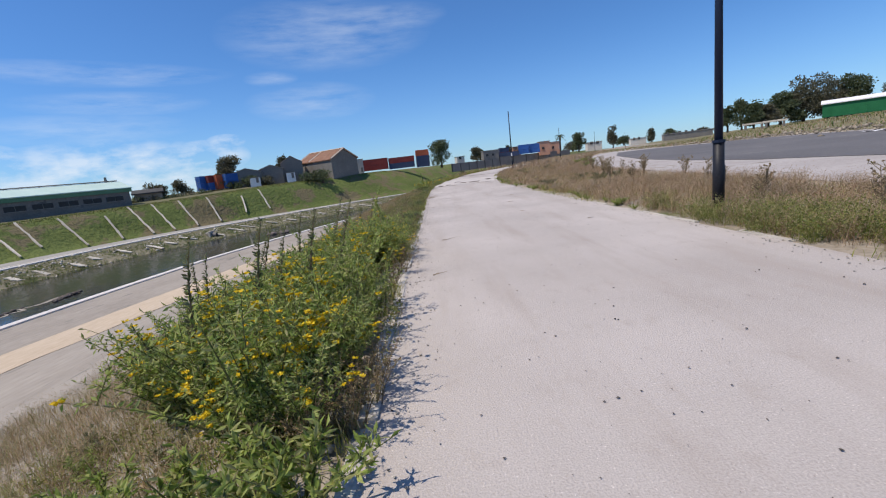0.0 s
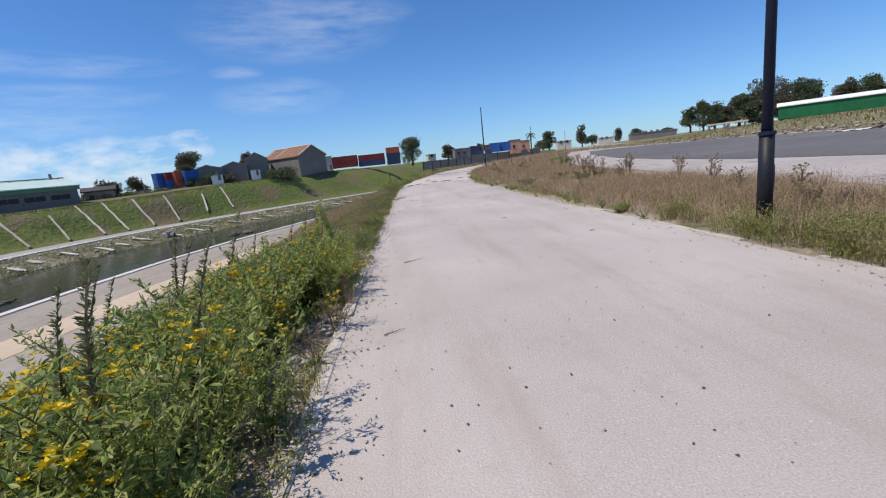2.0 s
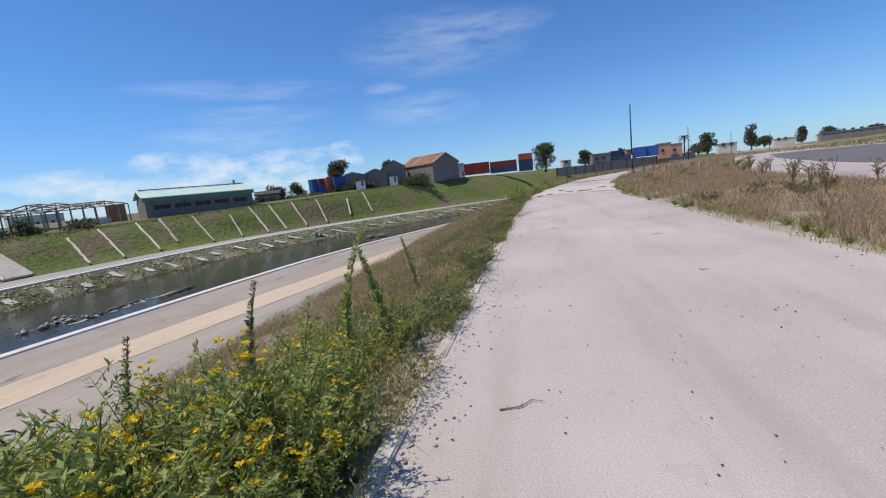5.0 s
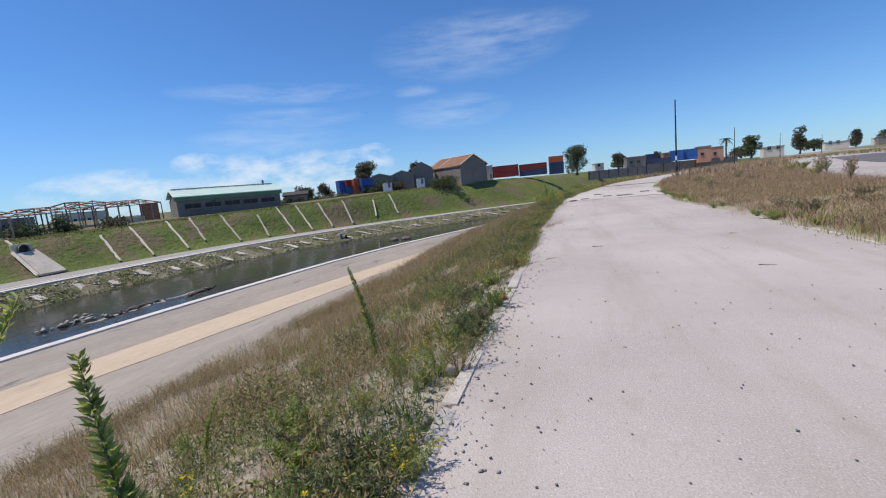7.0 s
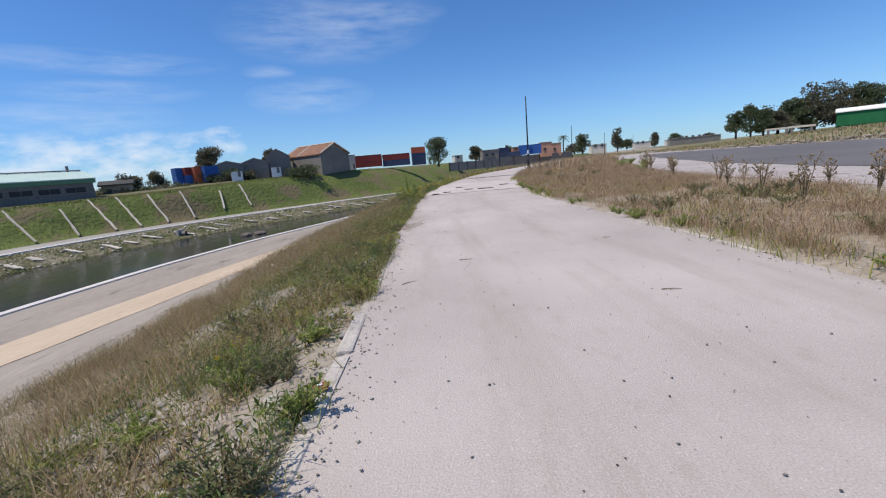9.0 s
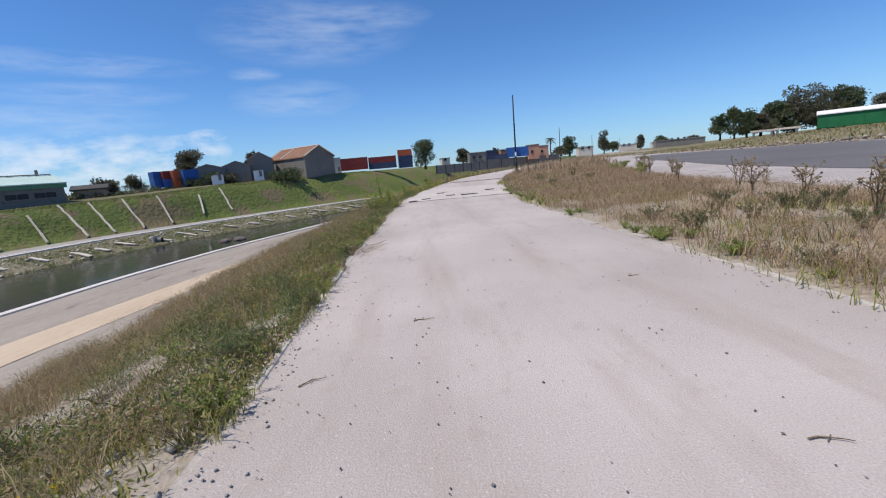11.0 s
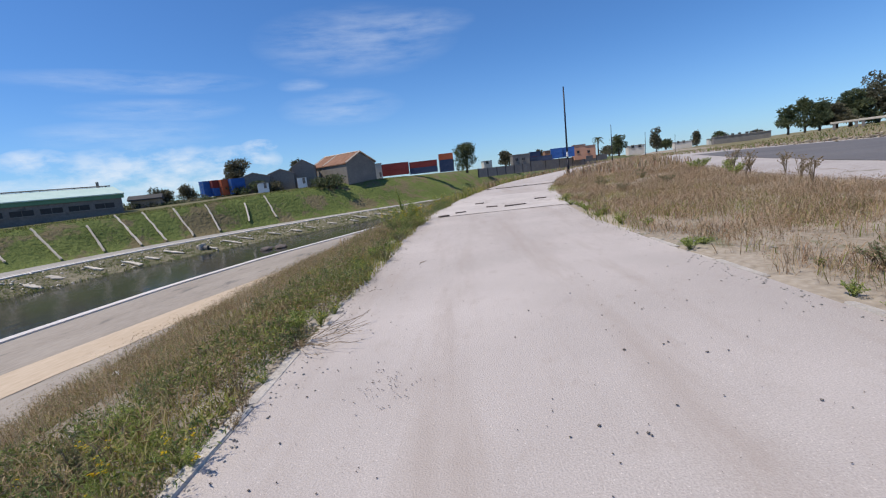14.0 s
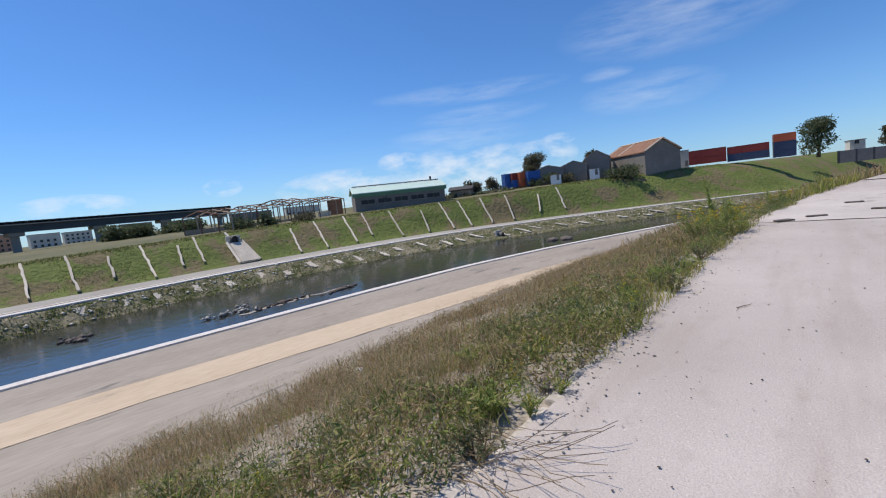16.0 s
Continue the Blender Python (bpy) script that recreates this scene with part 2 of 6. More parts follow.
M_MOUND = material("earthy_rubble", (0.17, 0.135, 0.09), (0.40, 0.34, 0.265), 1.2, 10, 0.97, 0.7, random_by="island", amount=0.35)
M_DARKSTONE = material("dark_rubble", (0.06, 0.05, 0.045), (0.17, 0.14, 0.12), 1.5, 14, 0.95, 0.7, random_by="island", amount=0.3)
M_PEBBLE = material("pebble", (0.07, 0.06, 0.05), (0.22, 0.19, 0.16), 20, 80, 0.95, 0.2, random_by="island", amount=0.5)
M_RED = material("red_plastic", (0.35, 0.03, 0.05), (0.5, 0.06, 0.08), 20, 90, 0.5, 0.1)
M_WHITE = material("white_scrap", (0.7, 0.68, 0.66), (0.85, 0.84, 0.82), 5, 60, 0.7, 0.2)
M_MINT = material("mint_roof", (0.46, 0.60, 0.52), (0.58, 0.70, 0.62), 0.3, 3, 0.55, 0.1)
M_GREENBAND = material("green_fascia", (0.10, 0.22, 0.13), (0.14, 0.28, 0.17), 0.3, 3, 0.6, 0.1)
M_GREYWALL = material("grey_render", (0.16, 0.145, 0.13), (0.25, 0.225, 0.20), 0.3, 2.5, 0.95, 0.2, spots=(0.12, 0.11, 0.1), spot_scale=0.3, spot_at=0.6)
M_BLOCKWALL = material("block_wall", (0.17, 0.155, 0.138), (0.25, 0.232, 0.205), 0.3, 2.5, 0.95, 0.2)
M_DARKWALL = material("dark_wall", (0.06, 0.058, 0.055), (0.11, 0.105, 0.10), 0.3, 2.5, 0.95, 0.2)
M_TILE = material("clay_tile", (0.20, 0.105, 0.065), (0.31, 0.175, 0.115), 0.6, 3.5, 0.9, 0.5, dist=0.1, random_by="island", amount=0.2)
M_RIDGE = material("ridge_mortar", (0.45, 0.36, 0.28), (0.56, 0.47, 0.38), 1, 5, 0.9, 0.2)
M_CONCRETE = material("frame_concrete", (0.30, 0.24, 0.19), (0.44, 0.36, 0.29), 0.5, 4, 0.95, 0.2)
M_RUST = material("rusty_steel", (0.13, 0.065, 0.045), (0.24, 0.14, 0.10), 0.5, 4, 0.9, 0.2)
M_BRIDGE = material("bridge_steel", (0.045, 0.06, 0.075), (0.075, 0.09, 0.105), 0.2, 2, 0.8, 0.1)
M_PIER = material("pier_concrete", (0.22, 0.21, 0.195), (0.32, 0.305, 0.28), 0.3, 2, 0.95, 0.1)
# dark window panes; also the painted shade in the pipe mouths
M_PANE_SHADE = material("dark_pane_and_pipe_shade", (0.015, 0.017, 0.02), (0.035, 0.037, 0.04), 0.5, 3, 0.3, 0.0)
M_CRED = material("red_container", (0.17, 0.028, 0.026), (0.24, 0.045, 0.038), 0.4, 3, 0.6, 0.05)
M_CORANGE = material("orange_container", (0.42, 0.09, 0.035), (0.52, 0.13, 0.06), 0.4, 3, 0.6, 0.05)
M_CBLUE = material("blue_container", (0.025, 0.09, 0.30), (0.05, 0.14, 0.40), 0.4, 3, 0.6, 0.05)
M_CDARK = material("dark_container", (0.03, 0.05, 0.10), (0.06, 0.075, 0.13), 0.4, 3, 0.6, 0.05)
M_GREENMETAL = material("green_metal", (0.012, 0.11, 0.04), (0.025, 0.16, 0.06), 0.2, 2, 0.6, 0.1)
M_BLUEMETAL = material("blue_metal", (0.05, 0.18, 0.36), (0.08, 0.24, 0.44), 0.4, 3, 0.6, 0.05)
M_ROSE = material("salmon_render", (0.50, 0.26, 0.17), (0.60, 0.34, 0.23), 0.3, 2, 0.9, 0.1)
M_CREAM = material("cream_render", (0.55, 0.50, 0.42), (0.68, 0.63, 0.55), 0.3, 2, 0.9, 0.1)
M_RIB = material("rib_concrete", (0.50, 0.44, 0.355), (0.68, 0.61, 0.51), 0.6, 3, 0.95, 0.4, random_by="object", amount=0.15)

# river water: dark, glossy, lightly rippled
M_WATER = bpy.data.materials.new("river_water")
M_WATER.use_nodes = True
_t = M_WATER.node_tree
_b = _t.nodes["Principled BSDF"]
_b.inputs["Base Color"].default_value = (0.035, 0.036, 0.03, 1)
_b.inputs["Roughness"].default_value = 0.12
_b.inputs["IOR"].default_value = 1.33
_tc, _mp, _n, _bp = (_t.nodes.new(k) for k in ("ShaderNodeTexCoord", "ShaderNodeMapping", "ShaderNodeTexNoise", "ShaderNodeBump"))
_mp.inputs["Scale"].default_value = (1.0, 0.5, 1.0)
_n.inputs["Scale"].default_value, _n.inputs["Detail"].default_value = 0.8, 5
_bp.inputs["Strength"].default_value, _bp.inputs["Distance"].default_value = 0.18, 0.2
_t.links.new(_tc.outputs["Object"], _mp.inputs[0]), _t.links.new(_mp.outputs[0], _n.inputs["Vector"])
_t.links.new(_n.outputs["Fac"], _bp.inputs["Height"]), _t.links.new(_bp.outputs[0], _b.inputs["Normal"])

# ---- mesh helpers ----
rng = np.random.default_rng(7)


def mesh_from(name, verts, faces, mats, smooth=False):
    me = bpy.data.meshes.new(name)
    me.from_pydata([tuple(v) for v in verts], [], [tuple(f) for f in faces])
    for m in mats if isinstance(mats, (list, tuple)) else [mats]:
        me.materials.append(m)
    if smooth:
        me.polygons.foreach_set("use_smooth", [True] * len(me.polygons))
    me.update()
    return me


def tri_mesh(name, verts, tris, mat_):
    """A mesh out of numpy arrays of corners and triangles."""
    me = bpy.data.meshes.new(name)
    verts, tris = np.asarray(verts, np.float32), np.asarray(tris, np.int32)
    me.vertices.add(len(verts)), me.loops.add(tris.size), me.polygons.add(len(tris))
    me.vertices.foreach_set("co", verts.ravel())
    me.loops.foreach_set("vertex_index", tris.ravel())
    me.polygons.foreach_set("loop_start", np.arange(0, tris.size, 3, dtype=np.int32))
    me.materials.append(mat_)
    me.update(calc_edges=True)
    return me


def part(name, bm, mat_, parent, label="", smooth=False):
    """Links a bmesh (or a finished mesh) as one mesh object under a thing."""
    if isinstance(bm, bmesh.types.BMesh):
        me = bpy.data.meshes.new(name)
        bm.to_mesh(me)
        bm.free()
        me.materials.append(mat_)
        if smooth:
            me.polygons.foreach_set("use_smooth", [True] * len(me.polygons))
    else:
        me = bm
    ob = new(name, me)
    ob.parent = parent
    if label:
        ob["label"] = label
    return ob


def thing(name, label, category, m=None, group=""):
    ob = new(name)
    ob.empty_display_size = 0.2
    if m is not None:
        ob.matrix_world = m
    return tagged(ob, label, category, group)


def box(bm, cx, cy, cz, sx, sy, sz, rz=0.0, bevel=0.0):
    r = bmesh.ops.create_cube(bm, size=1, matrix=Matrix.Translation((cx, cy, cz)) @ Matrix.Rotation(rz, 4, "Z") @ Matrix.Diagonal((sx, sy, sz, 1)))
    if bevel:
        es = list({e for v in r["verts"] for e in v.link_edges})
        bmesh.ops.bevel(bm, geom=es, offset=bevel, segments=1, affect="EDGES")
    return bm


def beam(bm, p, q, r0, r1=None, n=6):
    """A tapered round bar from p to q."""
    p, q = Vector(p), Vector(q)
    r1 = r0 if r1 is None else r1
    d = q - p
    rot = d.to_track_quat("Z", "Y").to_matrix().to_4x4()
    bmesh.ops.create_cone(bm, cap_ends=True, segments=n, radius1=r0, radius2=r1, depth=d.length, matrix=Matrix.Translation((p + q) / 2) @ rot)
    return bm


def lumps(points, sizes, seed=0):
    """Many rough little stones: corners and triangles."""
    g = np.random.default_rng(seed)
    base = np.array([(1, 0, 0), (-1, 0, 0), (0, 1, 0), (0, -1, 0), (0, 0, 1), (0, 0, -0.6)], float)
    tris = np.array([(0, 2, 4), (2, 1, 4), (1, 3, 4), (3, 0, 4), (2, 0, 5), (1, 2, 5), (3, 1, 5), (0, 3, 5)])
    n = len(points)
    s = np.asarray(sizes)[:, None, None] * (0.6 + 0.8 * g.random((n, 6, 1))) * np.array([1, 1, 0.6])
    a = g.random(n) * 6.283
    c, si = np.cos(a), np.sin(a)
    R = np.zeros((n, 3, 3))
    R[:, 0, 0], R[:, 0, 1], R[:, 1, 0], R[:, 1, 1], R[:, 2, 2] = c, -si, si, c, 1
    v = np.einsum("nij,nkj->nki", R, base[None] * s) + np.asarray(points)[:, None, :]
    return v.reshape(-1, 3), (tris[None] + 6 * np.arange(n)[:, None, None]).reshape(-1, 3)


def blades(points, height, width, lean, seed=0, head=0.0):
    """Bent grass blades, three triangles each; head: the width of a seed head at the tip."""
    g = np.random.default_rng(seed)
    n = len(points)
    p = np.asarray(points, float)
    h = np.asarray(height) * np.ones(n)
    a = g.random(n) * 6.283
    d = np.stack([np.cos(a), np.sin(a), np.zeros(n)], 1)
    s = np.stack([-np.sin(a + g.normal(0, 0.8, n)), np.cos(a), np.zeros(n)], 1)
    ln = (np.asarray(lean) * np.ones(n)) * (0.3 + g.random(n))
    up = np.array([0, 0, 1.0])
    w = (np.asarray(width) * np.ones(n))[:, None]
    mid = p + up * (h * 0.6)[:, None] + d * (ln * h * 0.35)[:, None]
    tip = p + up * (h * (1 - 0.25 * ln))[:, None] + d * (ln * h)[:, None]
    hw = head if head else 0.7
    v = np.stack([p - s * w / 2, p + s * w / 2, mid - s * w * hw / 2, mid + s * w * hw / 2, tip], 1).reshape(-1, 3)
    t = np.array([(0, 1, 3), (0, 3, 2), (2, 3, 4)])
    return v, (t[None] + 5 * np.arange(n)[:, None, None]).reshape(-1, 3)


def leaves_at(p, d, length, width, seed=0):
    """Folded pointed leaves at points p along directions d: four corners, two triangles each."""
    g = np.random.default_rng(seed)
    n = len(p)
    d = d / np.linalg.norm(d, axis=1, keepdims=True)
    s = np.cross(d, g.normal(0, 1, (n, 3)))
    s /= np.linalg.norm(s, axis=1, keepdims=True) + 1e-9
    up = np.cross(s, d)
    L, w = (np.asarray(length) * np.ones(n))[:, None], (np.asarray(width) * np.ones(n))[:, None]
    v = np.stack([p, p + d * L * 0.5 + s * w / 2 + up * w * 0.15, p + d * L - up * L * 0.12, p + d * L * 0.5 - s * w / 2 + up * w * 0.15], 1).reshape(-1, 3)
    t = np.array([(0, 1, 2), (0, 2, 3)])
    return v, (t[None] + 4 * np.arange(n)[:, None, None]).reshape(-1, 3)


def join(pairs):
    vs, ts, o = [], [], 0
    for v, t in pairs:
        vs.append(v), ts.append(t + o)
        o += len(v)
    return np.concatenate(vs), np.concatenate(ts)


# ---- plan: lines of the valley as functions of the distance ahead ----


def curve(ys, xs):
    def f(y):
        return sum(np.interp(np.asarray(y, float) + o, ys, xs) for o in (-4, -2.5, -1, 0, 1, 2.5, 4)) / 7.0
    return f


FAR = 2500
path_l = curve([-FAR, 29, 33, 40, 50, 88, 150, 300, FAR], [-0.42, -0.42, -0.1, 1.3, 4.2, 19.3, 47, 115, 1105])
path_r = curve([-FAR, 29, 36, 40, 50, 88, 150, 300, FAR], [4.48, 4.48, 4.95, 5.6, 8.2, 23.2, 51, 119, 1109])
kerb_x = curve([-FAR, 22, 40, 55, 72, 91, 123, 205, FAR], [-46.4, -46, -44.1, -42.3, -39.6, -34.2, -20.8, 19, 1051])
bank_w = curve([-FAR, 22, 45, 72, 85, 101, 122, 150, 175, 195, 205, FAR], [-75.5, -75.5, -74.5, -71.5, -69, -63.5, -52, -33, -12, 6, 15, 1047])
road_1 = curve([-FAR, 25, 57, 75, 91, 110, 130, 160, 180, 195, 205, FAR], [-78.8, -78.8, -79, -77.3, -74.8, -69, -57.5, -36, -17, -1, 9, 1041])
road_2 = curve([-FAR, 25, 57, 87, 110, 128, 150, 170, 190, 205, FAR], [-91, -91, -91.5, -87.5, -80.5, -71, -54.5, -36, -13, 3, 1035])
bank_run = curve([-FAR, 95, 145, 175, 205, FAR], [12, 12, 9, 17, 24, 24])
base_z = curve([-FAR, 28, 50, 100, 1000, FAR], [0, 0, 0.5, 0.6, 5, 8])
crest_z = curve([-FAR, 25, 60, 100, 130, 160, 190, 400, 1000, FAR], [-1.3, -1.3, -0.4, 0.5, 1.2, 2.7, 3.3, 4.3, 6.2, 8])
tan_lo = curve([-FAR, 22, 40, 60, 90, FAR], [19.3, 19.3, 21, 22.5, 24, 24])
tan_up = curve([-FAR, 22, 40, 60, 90, FAR], [13.6, 13.6, 14.8, 17, 19.5, 19.5])
Z_WATER = -9.6


_lat = np.random.default_rng(99).random((64, 64)) * 2 - 1


def vnoise(x, y, seed=0):
    """Smooth noise between -1 and 1 on a lattice of one unit; takes arrays."""
    x, y = np.asarray(x, float) + seed * 17.31 + 640, np.asarray(y, float) + seed * 9.77 + 640
    i, j = np.floor(x).astype(int), np.floor(y).astype(int)
    fx, fy = x - i, y - j
    fx, fy = fx * fx * (3 - 2 * fx), fy * fy * (3 - 2 * fy)
    a, b, c, d = _lat[i % 64, j % 64], _lat[(i + 1) % 64, j % 64], _lat[i % 64, (j + 1) % 64], _lat[(i + 1) % 64, (j + 1) % 64]
    return (a * (1 - fx) + b * fx) * (1 - fy) + (c * (1 - fx) + d * fx) * fy


def verge_z(u, y):
    """Height of the near slope u metres left of the path, with its bumps."""
    u, y = np.asarray(u, float), np.asarray(y, float)
    b = vnoise(u * 1.1, y * 1.1, 2) * 0.05 + vnoise(u * 3.0, y * 3.0, 7) * 0.03
    return -0.02 - 0.29 * np.maximum(0.0, u - 0.25) + b * np.clip((u - 0.2) * 2, 0, 1)


def land_z(u, y):
    """Height of the field u metres right of the path."""
    u, y = np.asarray(u, float), np.asarray(y, float)
    b = vnoise(u * 0.6, y * 0.6, 4) * 0.04 * np.clip(u, 0, 1)
    return np.interp(u, [0, 0.4, 10, 36, 60, 300, 2500], [-0.02, 0.0, 0.02, 0.1, 1.4, 7.2, 12]) + b



# ---- the ground ----
stations = np.concatenate([[-FAR, -300, -80, -30, -12, -5], np.arange(-2, 45, 0.4), np.arange(45, 110, 2.0), np.arange(110, 300, 5.0), [300, 350, 420, 500, 650, 900, 1300, 1800, FAR]])
VERGE_U = [6.3, 5.6, 4.9, 4.3, 3.7, 3.2, 2.7, 2.3, 1.9, 1.55, 1.25, 1.0, 0.8, 0.62, 0.45, 0.3]
FIELD_U = [0.08, 0.4, 0.9, 1.5, 2.3, 3.3, 4.5, 6, 8, 11, 16, 25, 36, 45, 60, 100, 180, 300]
SLOTS = [M_LAND, M_BANK, M_ROAD, M_LOWBANK, M_MUD, M_APRON, M_SOIL, M_FIELD, M_SCRUB]


@functools.lru_cache(None)
def section(y):
    """One cut through the valley: (x, z, material of the strip to the right)."""
    l, r, k, w, r1, r2, bz, cz = (float(f(y)) for f in (path_l, path_r, kerb_x, bank_w, road_1, road_2, base_z, crest_z))
    run = float(bank_run(y))
    b = r2 - run
    ups = [(0.0, -7.05), (0.25, -5.6), (0.55, -3.2), (0.8, -1.6)]
    out = [(-FAR, cz + 1.0, 0), (b - 90, cz + 0.8, 0), (b - 12, cz + 0.3, 0), (b, cz, 1)]
    for s, z in reversed(ups[1:]):
        n = noise.noise((s * 9, y * 0.12, 1.0)) * 0.25
        out.append((r2 - run * s, cz + (z + 0.9) * (cz + 7.05) / 6.15 + n, 1))
    out += [(r2, -7.05, 2), (r1, -7.2, 3)]
    for s in (0.35, 0.7):
        out.append((r1 + (w - r1) * s, -7.2 - 2.5 * s + noise.noise((s * 20, y * 0.25, 5.0)) * 0.45, 3))
    out += [(w, -9.75, 4), (w + 8, -11.5, 4), (k - 1.5, -11.5, 4), (k - 0.35, -11.4, 4), (k - 0.3, -9.02, 5)]
    out += [(k + 0.6, -8.98, 5), (k + float(tan_up(y)), -7.75, 5), (k + float(tan_lo(y)), -7.3, 5), (l - 16, -5.3 + bz, 5), (l - 11, -3.6 + bz, 5)]
    for u in VERGE_U:
        out.append((l - u, bz + (float(verge_z(u, y)) if u < 6.2 else -1.80), 6))
    out += [(l + 0.3, bz - 0.09, 6), (r - 0.3, bz - 0.09, 7)]
    for u in FIELD_U:
        out.append((r + u, bz + float(land_z(u, y)), 8 if u >= 36 else 7))
    out.append((FAR, bz + 14, 8))
    return out


rows_ = [section(float(y)) for y in stations]
nc = len(rows_[0])
gv = [(x, float(y), z) for y, row in zip(stations, rows_) for x, z, _ in row]
gf, gm = [], []
for i in range(len(stations) - 1):
    for j in range(nc - 1):
        gf.append((i * nc + j, i * nc + j + 1, (i + 1) * nc + j + 1, (i + 1) * nc + j))
        gm.append(rows_[i][j][2])
gme = mesh_from("ground", gv, gf, SLOTS, True)
gme.polygons.foreach_set("material_index", gm)
tagged(new("ground", gme), "valley ground with grassy slopes, concrete apron and dry field", "ground", kind="structure")


def ribbon(name, left, right, zf, y0, y1, step, mat_, label, category, thick=0.1, cols=2, bump=0.0):
    """A strip that follows two lines, with edges of its own."""
    ys = np.arange(y0, y1 + step / 2, step)
    v, f = [], []
    for y in ys:
        a, b = float(left(y)), float(right(y))
        v.append((a, y, zf(a, y) - thick))
        for c in range(cols + 1):
            x = a + (b - a) * c / cols
            v.append((x, y, zf(x, y) + bump * noise.noise((x * 0.6, y * 0.6, 3.0))))
        v.append((b, y, zf(b, y) - thick))
    n = cols + 3
    for i in range(len(ys) - 1):
        for j in range(n - 1):
            f.append((i * n + j, i * n + j + 1, (i + 1) * n + j + 1, (i + 1) * n + j))
    return tagged(new(name, mesh_from(name, v, f, mat_, False)), label, category, kind="structure")


def cover_z(dz):
    """Height a little above the concrete apron at any place."""
    def f(x, y):
        sec = section(float(y))
        return float(np.interp(x, [s[0] for s in sec], [s[1] for s in sec])) + dz
    return f


path_w = lambda y: path_l(y) - 0.02 + 0.05 * noise.noise((0, float(y) * 1.3, 9.0))
ribbon("path", path_w, path_r, lambda x, y: float(base_z(y)), -12, 45, 0.4, M_PATH, "pale pinkish-grey compacted gravel footpath", "path", 0.12, 8, 0.004)
ribbon("path_beyond", path_l, path_r, lambda x, y: float(base_z(y)) + 0.02, 45, 330, 3, M_PATH, "pale footpath bending away in the distance", "path", 0.12, 2)
ribbon("tan_band", lambda y: kerb_x(y) + tan_up(y), lambda y: kerb_x(y) + tan_lo(y) + 0.15 * math.sin(y * 0.9), cover_z(0.03), -40, 160, 2, M_TAN, "tan screed band along the concrete apron", "pavement", 0.02, 2)
ribbon("river_kerb", lambda y: kerb_x(y) - 0.45, lambda y: kerb_x(y) + 0.75, lambda x, y: -8.80, -80, 260, 2, M_PALE, "whitish concrete kerb along the river edge", "kerb", 0.6, 1)
ribbon("road_edge", lambda y: road_1(y) - 1.7, road_1, lambda x, y: -7.0, -80, 260, 2, M_PALE, "pale broken edge of the service road", "kerb", 0.3, 1)
ribbon("road_line", lambda y: road_1(y) - 4.6, lambda y: road_1(y) - 3.9, lambda x, y: -7.1, -80, 200, 2, M_RIB, "pale strip along the service road", "road", 0.1, 1)
ribbon("river_water", lambda y: bank_w(y) - 1.0, lambda y: kerb_x(y) - 0.4, lambda x, y: Z_WATER, -400, 400, 5, M_WATER, "dark still river water", "water", 0.3, 6)
ribbon("slab_crossing", lambda y: path_l(y) - 0.1, lambda y: path_r(y) + 0.3, lambda x, y: float(base_z(y)) + 0.014, 32.6, 39.4, 0.4, M_SLAB, "pale worn concrete slab across the footpath", "pavement", 0.15, 6, 0.02)
gravel_l = curve([-20, 9, 12, 20, 30, 36, 45, 53, 88, 140], [9.4, 9.6, 9.7, 11.2, 12.6, 13.4, 16.2, 18.6, 33, 62])
gravel_r = curve([-20, 40, 60, 90, 140], [41.5, 41.5, 42, 46, 68])
lot_l = curve([-20, 14, 19, 29, 40, 51, 82], [18.5, 16.8, 16.2, 16.8, 18.4, 21.4, 35])
lot_r = curve([-20, 30, 44, 61, 82], [39.3, 39.4, 39.5, 39.5, 39])
ribbon("gravel_yard", gravel_l, gravel_r, cover_z(0.03), -20, 140, 2, M_GRAVEL, "pale dusty gravel yard round the asphalt", "yard", 0.05, 12)
ribbon("asphalt_lot", lot_l, lot_r, cover_z(0.06), -20, 82, 2, M_ASPHALT, "worn grey asphalt lot with pale patches", "asphalt", 0.05, 12)

# ---- kerbs of the path: one stone after the other ----


def kerb_stone(name, length, seed, w=0.11):
    g = random.Random(seed)
    bm = bmesh.new()
    box(bm, 0, 0, -0.05, w, length - 0.015, 0.14, 0, 0.014)
    for v in bm.verts:
        v.co += Vector((g.uniform(-0.012, 0.012), g.uniform(-0.01, 0.01), g.uniform(-0.008, 0.008)))
    me = bpy.data.meshes.new(name)
    bm.to_mesh(me), bm.free()
    me.materials.append(M_KERB)
    return me


stones = [kerb_stone("kerbstone", 0.98, s) for s in range(4)]
for label, edge, off, y0, y1 in (("weathered concrete kerb along the weedy verge", path_l, -0.04, -4, 33), ("low pale concrete kerb beside dry grass", path_r, 0.05, 1, 33)):
    kerb = tagged(new("kerb"), label, "kerb", kind="structure")
    for i, y in enumerate(np.arange(y0, y1, 1.0)):
        o = new("kerbstone", stones[i % 4])
        o.location = (float(edge(y)) + off + random.uniform(-0.015, 0.015), y, -0.004 + random.uniform(-0.014, 0.012) - (0.012 if off > 0 else 0) - (random.choice([0.0, 0.03, 0.04]) if y > 15 and off < 0 else 0) - (random.choice([0.0, 0.012, 0.03]) if off > 0 else 0))
        o.rotation_euler = (0, random.uniform(-0.04, 0.04), random.uniform(-0.02, 0.02))
        o.parent = kerb

# ---- street lamp poles ----


